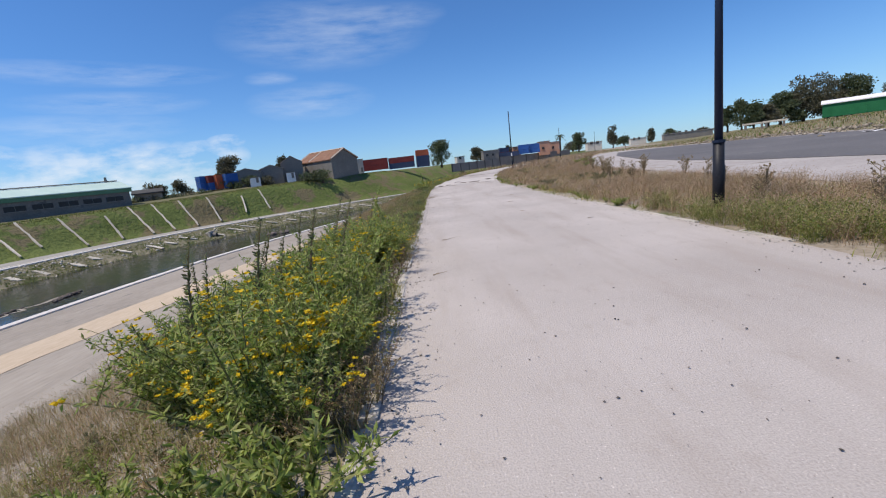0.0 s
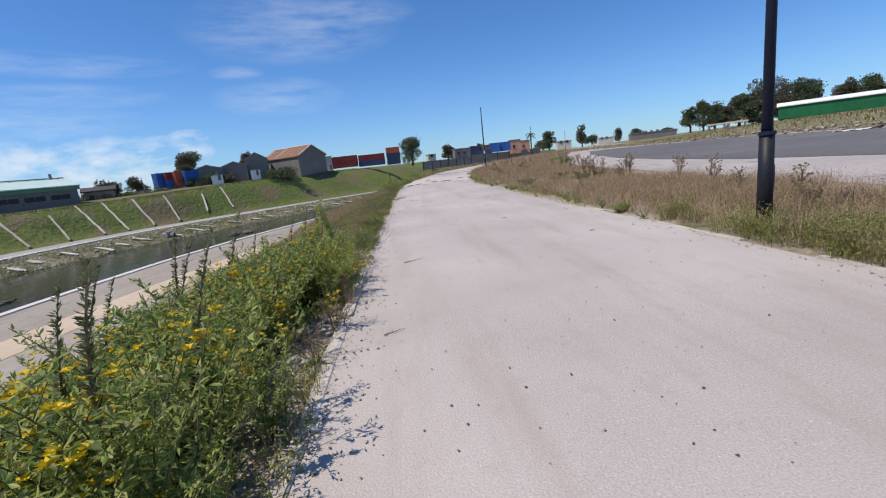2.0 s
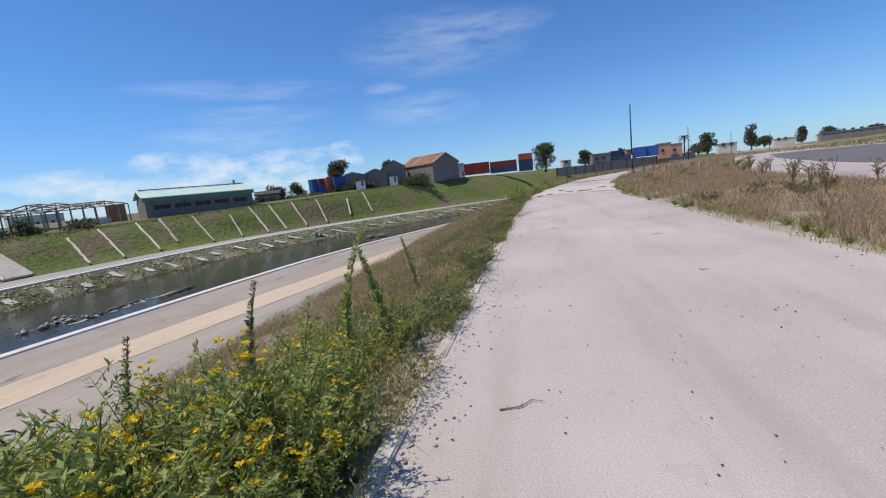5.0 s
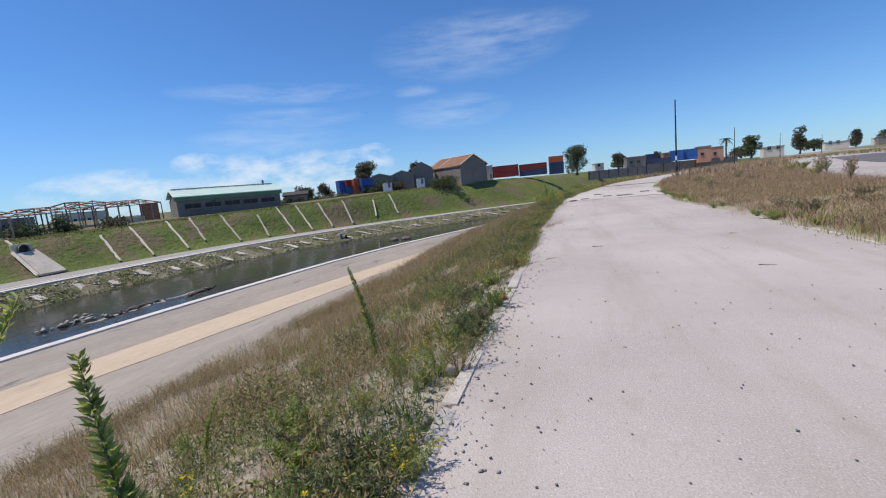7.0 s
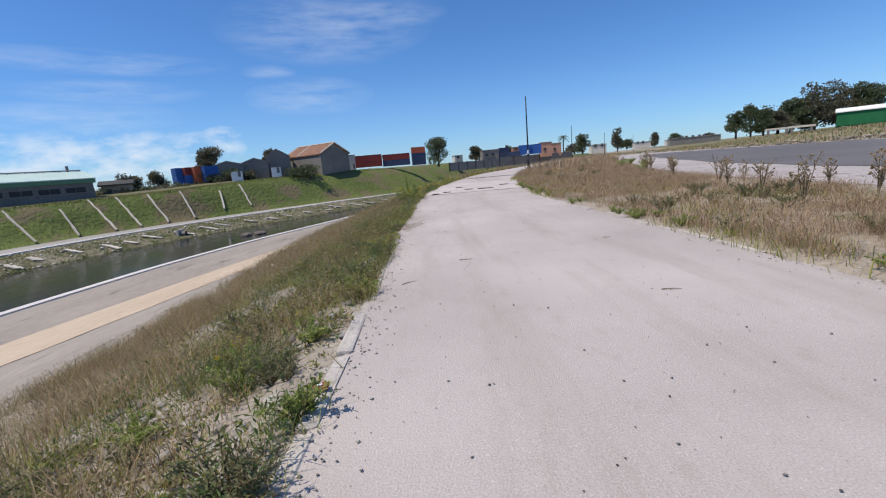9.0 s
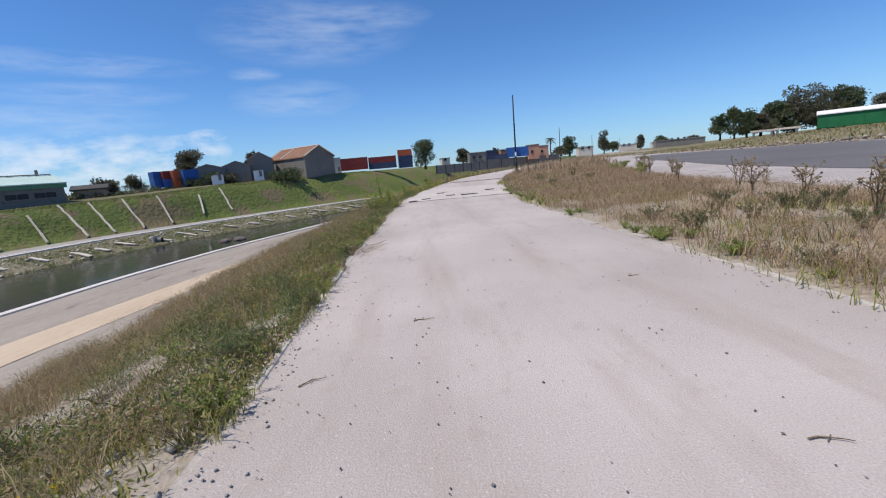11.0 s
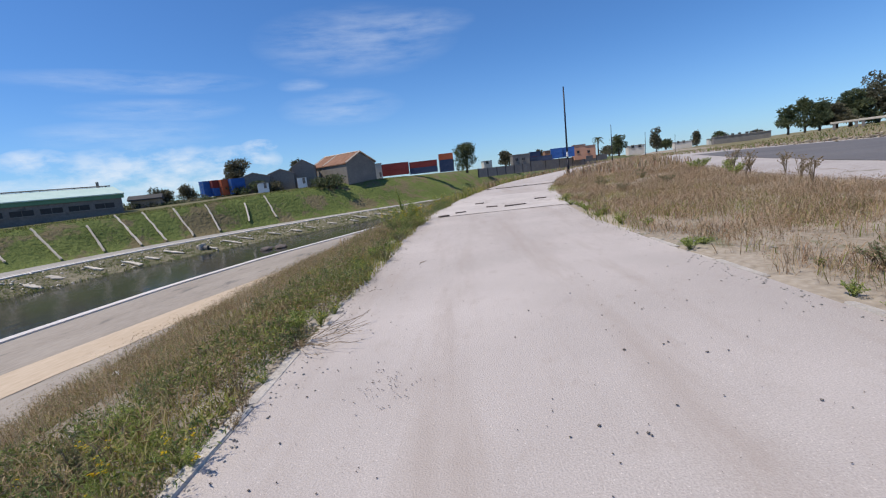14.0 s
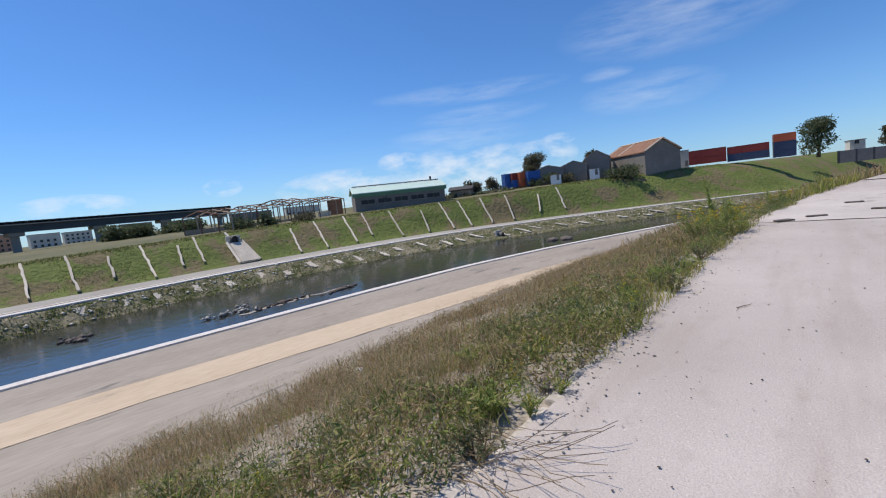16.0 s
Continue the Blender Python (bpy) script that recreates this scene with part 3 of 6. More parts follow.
def lamp_pole(x, y, z, height, label):
    p = thing("lamp_pole", label, "lamp pole", Matrix.Translation((x, y, z)), "lamp poles along the path")
    bm = bmesh.new()
    box(bm, 0, 0, 0.02, 0.34, 0.34, 0.04, 0, 0.006)
    part("base_plate", bm, M_POLEBASE, p)
    bm = bmesh.new()
    bmesh.ops.create_cone(bm, cap_ends=True, segments=12, radius1=0.098, radius2=0.09, depth=1.27, matrix=Matrix.Translation((0, 0, 0.675)))
    part("base_sleeve", bm, M_POLEBASE, p, "thick black base sleeve", True)
    bm = bmesh.new()
    bmesh.ops.create_cone(bm, cap_ends=True, segments=12, radius1=0.105, radius2=0.105, depth=0.05, matrix=Matrix.Translation((0, 0, 1.32)))
    part("collar", bm, M_POLE, p)
    bm = bmesh.new()
    bmesh.ops.create_cone(bm, cap_ends=True, segments=12, radius1=0.068, radius2=0.05, depth=height - 1.3, matrix=Matrix.Translation((0, 0, 1.3 + (height - 1.3) / 2)))
    part("shaft", bm, M_POLE, p, "slim navy shaft", True)
    bm = bmesh.new()
    box(bm, 0.09, 0, 0.75, 0.012, 0.09, 0.3, 0, 0.003)
    part("hatch", bm, M_POLE, p)
    for sx in (-1, 1):
        for sy in (-1, 1):
            bm = bmesh.new()
            beam(bm, (sx * 0.13, sy * 0.13, 0.03), (sx * 0.13, sy * 0.13, 0.075), 0.014)
            part("bolt", bm, M_POLEBASE, p)
    return p


lamp_pole(5.17, 7.92, 0.0, 6.4, "tall navy metal lamp pole standing in dry grass")
pole = lamp_pole(9.2, 50.4, 0.5, 6.4, "distant navy lamp pole with a white band")
bm = bmesh.new()
bmesh.ops.create_cone(bm, cap_ends=True, segments=12, radius1=0.075, radius2=0.074, depth=0.35, matrix=Matrix.Translation((0, 0, 1.62)))
part("band", bm, M_BAND, pole, "faded white band")
for x, y, z in ((28.3, 96.8, 0.6), (52.5, 141, 0.85), (84, 190, 1.1)):
    lamp_pole(x, y, z, 6.6, "distant dark lamp pole beside the path")

# ---- far bank: concrete ribs, culvert, low ribs ----
ribs = tagged(new("bank_ribs"), "pale concrete ribs running up the grass embankment", "embankment", kind="structure")
rib_y = [-14, -8, -2, 4, 10, 16, 22, 28, 34, 39.6, 45.4, 51, 55, 61.5, 74.5, 81.5, 89.5, 95, 102, 110, 117, 122, 128, 134, 142, 149]


def rib_mesh(length, w, seed):
    g = random.Random(seed)
    n = max(3, int(length / 1.2))
    v, f = [], []
    for i in range(n + 1):
        s = i / n * length
        o = g.uniform(-0.12, 0.12)
        wd = w * g.uniform(0.7, 1.15)
        v += [(s, o - wd / 2, 0), (s, o - wd / 2, 0.28), (s, o + wd / 2, 0.28), (s, o + wd / 2, 0)]
    for i in range(n):
        a = i * 4
        f += [(a, a + 4, a + 5, a + 1), (a + 1, a + 5, a + 6, a + 2), (a + 2, a + 6, a + 7, a + 3)]
    f += [(0, 1, 2, 3), tuple(n * 4 + k for k in (3, 2, 1, 0))]
    return mesh_from("rib", v, f, M_RIB)


def up_bank(y, s):
    """A point on the far bank, s from 0 at the road to 1 at the crest."""
    r2, cz = float(road_2(y)), float(crest_z(y))
    z = np.interp(s, [0, 0.25, 0.55, 0.8, 1], [-7.05, -5.6, -3.2, -1.6, -0.9])
    return Vector((r2 - float(bank_run(y)) * s, y, cz + (float(z) + 0.9) * (cz + 7.05) / 6.15))


for i, y in enumerate(rib_y):
    g = random.Random(i)
    s0, s1 = g.choice([0.02, 0.02, 0.05, 0.2]), g.choice([0.84, 0.9, 0.94, 0.9, 0.7])
    a, b = up_bank(y, s0), up_bank(y + 0.8 + 2.6 * min(1.0, max(0.0, (y - 40) / 50)), s1)
    d = b - a
    o = new("rib", rib_mesh(d.length, 0.4, i))
    xaxis = d.normalized()
    yaxis = Vector((0, 0, 1)).cross(xaxis).normalized()
    zaxis = xaxis.cross(yaxis)
    o.matrix_world = Matrix.Translation(a + Vector((0, 0, 0.3))) @ Matrix((xaxis, yaxis, zaxis)).transposed().to_4x4()
    o.parent = ribs
low_meshes = [rib_mesh(6.0, 0.7, 90 + k) for k in range(4)]
for i, y in enumerate(np.arange(-20, 190, 5.2)):
    y = float(y + random.uniform(-1, 1))
    a, b = Vector((float(bank_w(y)) - 1.2, y, -9.3)), Vector((float(road_1(y)) - 0.2, y - 0.6, -7.1))
    d = b - a
    o = new("low_rib", low_meshes[i % 4])
    xaxis = d.normalized()
    yaxis = Vector((0, 0, 1)).cross(xaxis).normalized()
    o.matrix_world = Matrix.Translation(a + d * random.uniform(0, 0.25)) @ Matrix((xaxis, yaxis, xaxis.cross(yaxis))).transposed().to_4x4() @ Matrix.Diagonal((d.length / 6.0 * random.uniform(0.25, 0.5), random.uniform(0.9, 2.2), 0.7, 1))
    o.parent = ribs


def culvert(y, s0, s1, w, label):
    a, b = up_bank(y, s0), up_bank(y, s1)
    c = thing("culvert", label, "culvert")
    d = (b - a).normalized()
    n = Vector((-d.z, 0, d.x)) * (1 if d.x > 0 else -1)
    n = n if n.z > 0 else -n
    bm = bmesh.new()
    for t in ((a, -w / 2 - 0.6), (a, w / 2 + 0.6), (b, w / 2), (b, -w / 2)):
        for k in (0.45, -0.2):
            bm.verts.new(t[0] + Vector((0, t[1], 0)) + n * k)
    bm.verts.ensure_lookup_table()
    for q in ((0, 2, 4, 6), (0, 1, 3, 2), (2, 3, 5, 4), (4, 5, 7, 6), (6, 7, 1, 0)):
        bm.faces.new([bm.verts[k] for k in q])
    bmesh.ops.recalc_face_normals(bm, faces=bm.faces)
    part("spillway", bm, M_RIB, c, "pale concrete spillway slab")
    bm = bmesh.new()
    box(bm, b.x - 0.6, b.y, b.z + 0.7, 0.5, w + 0.6, 2.4, 0, 0.05)
    part("headwall", bm, M_RIB, c)
    bm = bmesh.new()
    bmesh.ops.create_cone(bm, cap_ends=False, segments=14, radius1=0.85, radius2=0.85, depth=1.0, matrix=Matrix.Translation((b.x - 0.2, b.y, b.z + 0.95)) @ Matrix.Rotation(radians(90), 4, "Y"))
    part("pipe", bm, M_GREYWALL, c)
    bm = bmesh.new()
    # flat near-black disc stands in for the shade inside the pipe
    bmesh.ops.create_circle(bm, cap_ends=True, segments=14, radius=0.82, matrix=Matrix.Translation((b.x - 0.3, b.y, b.z + 0.95)) @ Matrix.Rotation(radians(90), 4, "Y"))
    part("shade_disc", bm, M_PANE_SHADE, c, "near-black disc painted as the shade inside the pipe")
    for sgn in (-1, 1):
        bm = bmesh.new()
        beam(bm, a + Vector((0, sgn * (w / 2 + 0.9), 0.2)), b + Vector((0, sgn * (w / 2 + 0.4), 0.5)), 0.35, 0.35, 4)
        part("wing_wall", bm, M_RIB, c)


culvert(63.2, 0.03, 0.55, 2.6, "pale concrete culvert outlet in the grass embankment")
drain = thing("drain_outlet", "small concrete drain pipe above the water", "drain", Matrix.Translation((float(bank_w(114)) - 3.5, 114, -8.6)))
bm = bmesh.new()
beam(bm, (-1.5, 0, 0), (1.0, 0, -0.1), 0.6, 0.6, 12)
part("pipe", bm, M_GREYWALL, drain)
bm = bmesh.new()
# shade of the hollow drain, painted as a dark disc on its end
bmesh.ops.create_circle(bm, cap_ends=True, segments=12, radius=0.5, matrix=Matrix.Translation((1.02, 0, -0.1)) @ Matrix.Rotation(radians(90), 4, "Y"))
part("shade_disc", bm, M_PANE_SHADE, drain)
bm = bmesh.new()
box(bm, -0.4, 0, 0.3, 0.5, 2.4, 1.4, 0, 0.05)
part("headwall", bm, M_RIB, drain)

# ---- things in the river ----
g = np.random.default_rng(3)
pts = np.stack([g.normal(0, 1.1, 40), g.normal(0, 2.2, 40), g.random(40) * 0.35], 1)
v, t = lumps(pts * np.array([0.6, 0.7, 1]), 0.16 + 0.34 * g.random(40), 1)
o = new("rock_heap", tri_mesh("rock_heap", v, t, M_STONE))
o.location = (-54.6, 43.0, Z_WATER)
tagged(o, "heap of pale wet stones in shallow river water", "rocks", kind="stuff")
for i, (x, y, sx, sy) in enumerate(((-53, 48.5, 0.9, 3.0), (-51, 56.5, 0.7, 2.6), (-63.2, 28.5, 2.0, 1.0))):
    n = 46
    pts = np.stack([g.normal(0, sx * 0.5, n), g.normal(0, sy * 0.6, n), g.random(n) * 0.12], 1)
    v, t = lumps(pts, 0.15 + 0.35 * g.random(n), 10 + i)
    o = new("debris_bar", tri_mesh("debris_bar", v, t, M_DARKSTONE))
    o.location = (x, y, Z_WATER)
    tagged(o, "dark bar of silt and debris in the river", "debris", kind="stuff")
v = [(g.normal(0, 0.25) + 0.35 * (i % 2), (i - 9) * 1.0, 0.02 + 0.02 * (i % 3)) for i in range(18)]
o = new("silt_bar", mesh_from("silt_bar", [(a - 0.35, b, 0.015) for a, b, c in v] + [(a + 0.35, b, 0.015) for a, b, c in v], [(i, i + 1, i + 19, i + 18) for i in range(17)], M_APRON))
o.location = (-52.3, 51.5, Z_WATER)
tagged(o, "thin pale silt bar breaking the river surface", "silt")
for x, y in ((-41.3, 105.8), (-38.8, 107.2)):
    bm = bmesh.new()
    bmesh.ops.create_icosphere(bm, subdivisions=2, radius=1.0)
    for vv in bm.verts:
        vv.co = Vector((vv.co.x * 1.2, vv.co.y * 1.6, vv.co.z * 0.55)) * (1 + 0.25 * noise.noise(vv.co * 1.7 + Vector((x, y, 0))))
    me = bpy.data.meshes.new("dumped_bag")
    bm.to_mesh(me), bm.free()
    me.materials.append(M_DARKSTONE)
    o = new("dumped_bag", me)
    o.location = (x, y, Z_WATER + 0.2)
    tagged(o, "dark dumped sack lying in the river", "bag", "dumped sacks")
# stones along the far water edge
n = 1300
ys = g.random(n) * 190 - 25
s = g.random(n) ** 0.7
pts = np.stack([bank_w(ys) + (road_1(ys) - bank_w(ys)) * s, ys, -9.7 + 2.5 * s], 1)
v, t = lumps(pts, 0.08 + 0.36 * g.random(n) ** 3, 21)
tagged(new("bank_stones", tri_mesh("bank_stones", v, t, M_RIB)), "pale loose stones along the far river bank", "stones", kind="stuff")

# ---- far things, placed by bearing and distance from the middle of the path ----


def far_at(bearing, d):
    a = radians(bearing)
    if -30 < bearing < 34:
        return 0.34 + d * math.sin(a), 10.2 + d * math.cos(a)
    return 1.0 + d * math.sin(a), (15.5 if bearing > 0 else 19.9) + d * math.cos(a)


def elev(angle, d):
    return 1.45 + d * math.tan(radians(angle))


def prism(bm, length, width, eave, ridge, z0=0.0, over=0.0):
    """A gabled block along x, its foot at z0."""
    hl, hw = length / 2 + over, width / 2 + over
    vs = [bm.verts.new(p) for p in ((-hl, -hw, z0), (-hl, hw, z0), (-hl, hw, eave), (-hl, 0, ridge), (-hl, -hw, eave),
                                    (hl, -hw, z0), (hl, hw, z0), (hl, hw, eave), (hl, 0, ridge), (hl, -hw, eave))]
    for q in ((0, 4, 3, 2, 1), (5, 6, 7, 8, 9), (0, 5, 9, 4), (1, 2, 7, 6), (0, 1, 6, 5), (4, 9, 8, 3), (2, 3, 8, 7)):
        bm.faces.new([vs[i] for i in q])
    bmesh.ops.recalc_face_normals(bm, faces=bm.faces)
    return bm


def roof(bm, length, width, eave, ridge, thick, over):
    """Two sloping slabs that meet in a ridge along x."""
    hl, hw = length / 2 + over, width / 2 + over
    drop = (ridge - eave) / (width / 2) * over
    for s in (-1, 1):
        vs = [bm.verts.new(p) for p in ((-hl, 0, ridge), (hl, 0, ridge), (hl, s * hw, eave - drop), (-hl, s * hw, eave - drop),
                                        (-hl, 0, ridge + thick), (hl, 0, ridge + thick), (hl, s * hw, eave - drop + thick), (-hl, s * hw, eave - drop + thick))]
        for q in ((0, 1, 2, 3), (4, 7, 6, 5), (0, 4, 5, 1), (1, 5, 6, 2), (2, 6, 7, 3), (3, 7, 4, 0)):
            bm.faces.new([vs[i] for i in q])
    bmesh.ops.recalc_face_normals(bm, faces=bm.faces)
    return bm


def window(parent, x, y, z, w, h, rz=0.0):
    """A dark window with a frame and a sill, set in a wall that faces -y before turning."""
    wd = part("window", box(bmesh.new(), x, y, z, w, 0.12, h, rz), M_PANE_SHADE, parent)
    part("frame", box(box(bmesh.new(), x, y - 0.03, z + h / 2 + 0.06, w + 0.3, 0.2, 0.12, rz), x, y - 0.03, z, 0.09, 0.2, h, rz), M_GREYWALL, wd)
    part("sill", box(bmesh.new(), x, y - 0.05, z - h / 2 - 0.07, w + 0.4, 0.32, 0.14, rz), M_PIER, wd)


# long hall with a mint roof on the crest
ax, ay = -96.0, 134.5
bx, by = -112.5, 110.0
length = math.hypot(ax - bx, ay - by)
hall = thing("industrial_hall", "long grey hall with a pale mint metal roof", "building",
             Matrix.Translation(((ax + bx) / 2, (ay + by) / 2, 0.15)) @ Matrix.Rotation(math.atan2(ay - by, ax - bx), 4, "Z"))
part("wall", prism(bmesh.new(), length, 13, 5.6, 8.0, -1.5), M_GREYWALL, hall)
bm = bmesh.new()
roof(bm, length, 13, 6.6, 8.6, 0.25, 0.7)
part("roof", bm, M_MINT, hall, "pale mint metal roof")
bm = bmesh.new()
box(bm, 0, -6.72, 5.95, length + 1.2, 0.3, 1.15)
box(bm, length / 2 + 0.3, 0, 5.95, 0.3, 13.6, 1.15)
part("fascia", bm, M_GREENBAND, hall, "dark green fascia band")
bm = bmesh.new()
beam(bm, (-length / 2, 0, 9.1), (length / 2, 0, 9.1), 0.16)
for k in range(9):
    beam(bm, (-length / 2 + 1 + k * (length - 2) / 8, 0, 8.7), (-length / 2 + 1 + k * (length - 2) / 8, 0, 9.2), 0.12)
part("ridge_rail", bm, M_GREYWALL, hall)
for k in range(5):
    window(hall, -length / 2 + 4 + k * (length - 8) / 4, -6.55, 3.7, 4.2, 1.3)
bm = bmesh.new()
beam(bm, (length / 2 - 2.5, 1, 8.6), (length / 2 - 2.5, 1, 10.4), 0.35)
part("vent", bm, M_GREYWALL, hall)

# bare frames of a ruined hall in line with it
ruin = thing("ruined_hall", "bare rusty portal frames of a roofless hall", "ruin")
fx, fy = -113.5, 107.0
gx, gy = far_at(-67.6, 118)
nfr = 13


def ruin_h(k):
    return 5.9 - 1.5 * k / (nfr - 1) + (0.7 if k in (4, 5, 6) else 0.0)


for k in range(nfr):
    s = k / (nfr - 1)
    x, y, h = fx + (gx - fx) * s, fy + (gy - fy) * s, ruin_h(k)
    bm = bmesh.new()
    for off in (0, -6, -12):
        beam(bm, (x + off, y + off * 0.3, -1.6), (x + off, y + off * 0.3, h + (1.3 if off == -6 else 0)), 0.2, 0.17, 4)
    beam(bm, (x, y, h), (x - 6, y - 1.8, h + 1.3), 0.15, 0.15, 4)
    beam(bm, (x - 6, y - 1.8, h + 1.3), (x - 12, y - 3.6, h), 0.15, 0.15, 4)
    beam(bm, (x, y, h - 0.1), (x - 12, y - 3.6, h - 0.1), 0.09, 0.09, 4)
    part("portal_frame", bm, M_CONCRETE if k % 3 else M_RUST, ruin)
    if k + 1 < nfr:
        x2, y2, h2 = fx + (gx - fx) * (k + 1) / (nfr - 1), fy + (gy - fy) * (k + 1) / (nfr - 1), ruin_h(k + 1)
        for off, dz in ((0, 0), (-3, 0.65), (-6, 1.3), (-12, 0)):
            if (k * 7 + int(-off)) % 5 == 4:
                continue
            part("purlin", beam(bmesh.new(), (x + off, y + off * 0.3, h + dz), (x2 + off, y2 + off * 0.3, h2 + dz), 0.11, 0.11, 4), M_RUST if off else M_CONCRETE, ruin)
part("end_wall", box(bmesh.new(), fx - 4, fy - 0.5, 2.4, 5, 0.4, 7.0, 0.3), M_TILE, ruin, "broken reddish brick end wall")
part("white_partition", box(bmesh.new(), fx - 3.5, fy - 5.5, 0.6, 4.0, 0.4, 3.6, 0.9), M_CREAM, ruin, "whitewashed broken wall")
part("low_wall", box(bmesh.new(), (fx + gx) / 2 - 12, (fy + gy) / 2 - 3.6, 0.2, math.hypot(gx - fx, gy - fy), 0.3, 2.2, math.atan2(gy - fy, gx - fx)), M_CONCRETE, ruin)

# viaduct
viaduct = thing("viaduct", "dark steel girder viaduct on concrete piers far away", "bridge")
p0, p1 = Vector((*far_at(-100, 250), 0)), Vector((*far_at(-66.6, 293), 0))
d = p1 - p0
ang = math.atan2(d.y, d.x)
mid = (p0 + p1) / 2
part("girder", box(bmesh.new(), mid.x, mid.y, 9.8, d.length, 8, 3.0, ang), M_BRIDGE, viaduct)
part("deck", box(bmesh.new(), mid.x, mid.y, 11.5, d.length, 11, 0.45, ang), M_PIER, viaduct)
bm = bmesh.new()
for k in range(70):
    q = p0 + d * (k / 69)
    box(bm, q.x, q.y, 12.2, 0.25, 10.6, 1.0, ang)
part("parapet_posts", bm, M_BRIDGE, viaduct)
part("parapet_rail", box(bmesh.new(), mid.x, mid.y, 12.75, d.length, 10.6, 0.2, ang), M_BRIDGE, viaduct)
for bearing in (-91, -85, -78.8, -73.0, -67.4):
    r = Vector((math.sin(radians(bearing)), math.cos(radians(bearing)), 0))
    o = Vector((1, 19.9, 0))
    den = d.x * r.y - d.y * r.x
    s = ((o.x - p0.x) * r.y - (o.y - p0.y) * r.x) / den
    q = p0 + d * s
    bm = bmesh.new()
    beam(bm, (q.x, q.y, -2), (q.x, q.y, 6.6), 1.5, 1.5, 8)
    box(bm, q.x, q.y, 7.5, 5.5, 6.5, 1.8, ang, 0.3)
    part("pier", bm, M_PIER, viaduct)


def container(colour, m, label, length=6.06, group="stacked shipping containers"):
    c = thing("shipping_container", label, "container", m, group)
    L, W, H = length, 2.44, 2.59
    bm = bmesh.new()
    n = int(L / 0.28)
    for sgn in (-1, 1):
        prev = None
        for k in range(n * 2 + 1):
            x = -L / 2 + 0.1 + (L - 0.2) * k / (n * 2)
            yy = sgn * (W / 2 - (0.03 if (k // 1) % 2 else 0.0))
            a, b = bm.verts.new((x, yy, 0.12)), bm.verts.new((x, yy, H - 0.1))
            if prev:
                bm.faces.new((prev[0], a, b, prev[1]))
            prev = (a, b)
    box(bm, 0, 0, H - 0.06, L - 0.1, W - 0.06, 0.06)
    box(bm, 0, 0, 0.1, L - 0.1, W - 0.06, 0.1)
    box(bm, L / 2 - 0.1, 0, H / 2, 0.06, W - 0.1, H - 0.2)
    part("body", bm, colour, c)
    bm = bmesh.new()
    for sx in (-1, 1):
        for sy in (-1, 1):
            box(bm, sx * (L / 2 - 0.06), sy * (W / 2 - 0.06), H / 2, 0.13, 0.13, H)
            box(bm, 0, sy * (W / 2 - 0.04), 0.08 if sx < 0 else H - 0.07, L, 0.09, 0.13)
    part("frame", bm, colour, c)
    for sy in (-1, 1):
        dr = part("door", box(bmesh.new(), -L / 2 + 0.05, sy * 0.58, H / 2, 0.06, 1.1, H - 0.3, 0, 0.01), colour, c)
        for k in (-0.25, 0.25):
            part("lock_bar", beam(bmesh.new(), (-L / 2, sy * 0.58 + k, 0.2), (-L / 2, sy * 0.58 + k, H - 0.2), 0.03), M_PIER, dr)
    return c


def stack(bearing, d, z, turn, colours, length=6.06):
    x, y = far_at(bearing, d)
    words = {id(M_CRED): "dull red", id(M_CORANGE): "orange", id(M_CBLUE): "bright blue", id(M_CDARK): "dark blue"}
    for k, c in enumerate(colours):
        where = "standing on the far bank" if k == 0 else "stacked on another one"
        container(c, Matrix.Translation((x, y, z + 2.6 * k)) @ Matrix.Rotation(radians(turn), 4, "Z"), f"{words[id(c)]} steel shipping container {where}", length)


for b, cols in ((-29.0, (M_CBLUE, M_CBLUE)), (-28.1, (M_CBLUE, M_CRED)), (-27.2, (M_CORANGE, M_CORANGE)), (-26.2, (M_CBLUE, M_CBLUE))):
    stack(b, 172, 3.6, 62, cols)
stack(-7.9, 200, 4.5, 4, (M_CRED, M_CRED), 12.19)
stack(-4.3, 200, 4.1, 3, (M_CDARK, M_CRED), 12.19)
stack(-1.4, 199, 3.6, 10, (M_CDARK, M_CDARK, M_CORANGE), 6.06)
stack(10.2, 240, 4.0, -8, (M_CDARK,), 12.19)
stack(12.2, 250, 4.6, -8, (M_CBLUE, M_CBLUE), 6.06)
stack(13.6, 252, 4.6, -8, (M_CBLUE, M_CBLUE), 6.06)
stack(9.6, 262, 4.6, 5, (M_CRED, M_CDARK), 6.06)

# gabled house with a clay roof
hx, hy = far_at(-14.1, 187)
house = thing("gabled_house", "rendered grey house with a brown clay tile roof", "house", Matrix.Translation((hx, hy, 3.7)) @ Matrix.Rotation(radians(-34), 4, "Z") @ Matrix.Scale(1.2, 4))
part("wall", prism(bmesh.new(), 17, 12.5, 5.6, 8.9, -2.0), M_BLOCKWALL, house)
bm = bmesh.new()
roof(bm, 17, 12.5, 5.65, 8.95, 0.3, 0.35)
part("roof", bm, M_TILE, house, "brown clay tile roof")
bm = bmesh.new()
for sx in (-1, 1):
    for sy in (-1, 1):
        beam(bm, (sx * 8.7, 0, 9.25), (sx * 8.7, sy * 6.5, 5.85), 0.3, 0.3, 4)
beam(bm, (-8.7, 0, 9.3), (8.7, 0, 9.3), 0.2, 0.2, 4)
beam(bm, (-2.5, 0, 9.25), (-2.5, -6.5, 5.85), 0.25, 0.25, 4)
part("verge_mortar", bm, M_RIDGE, house, "pale mortar along the roof edges")

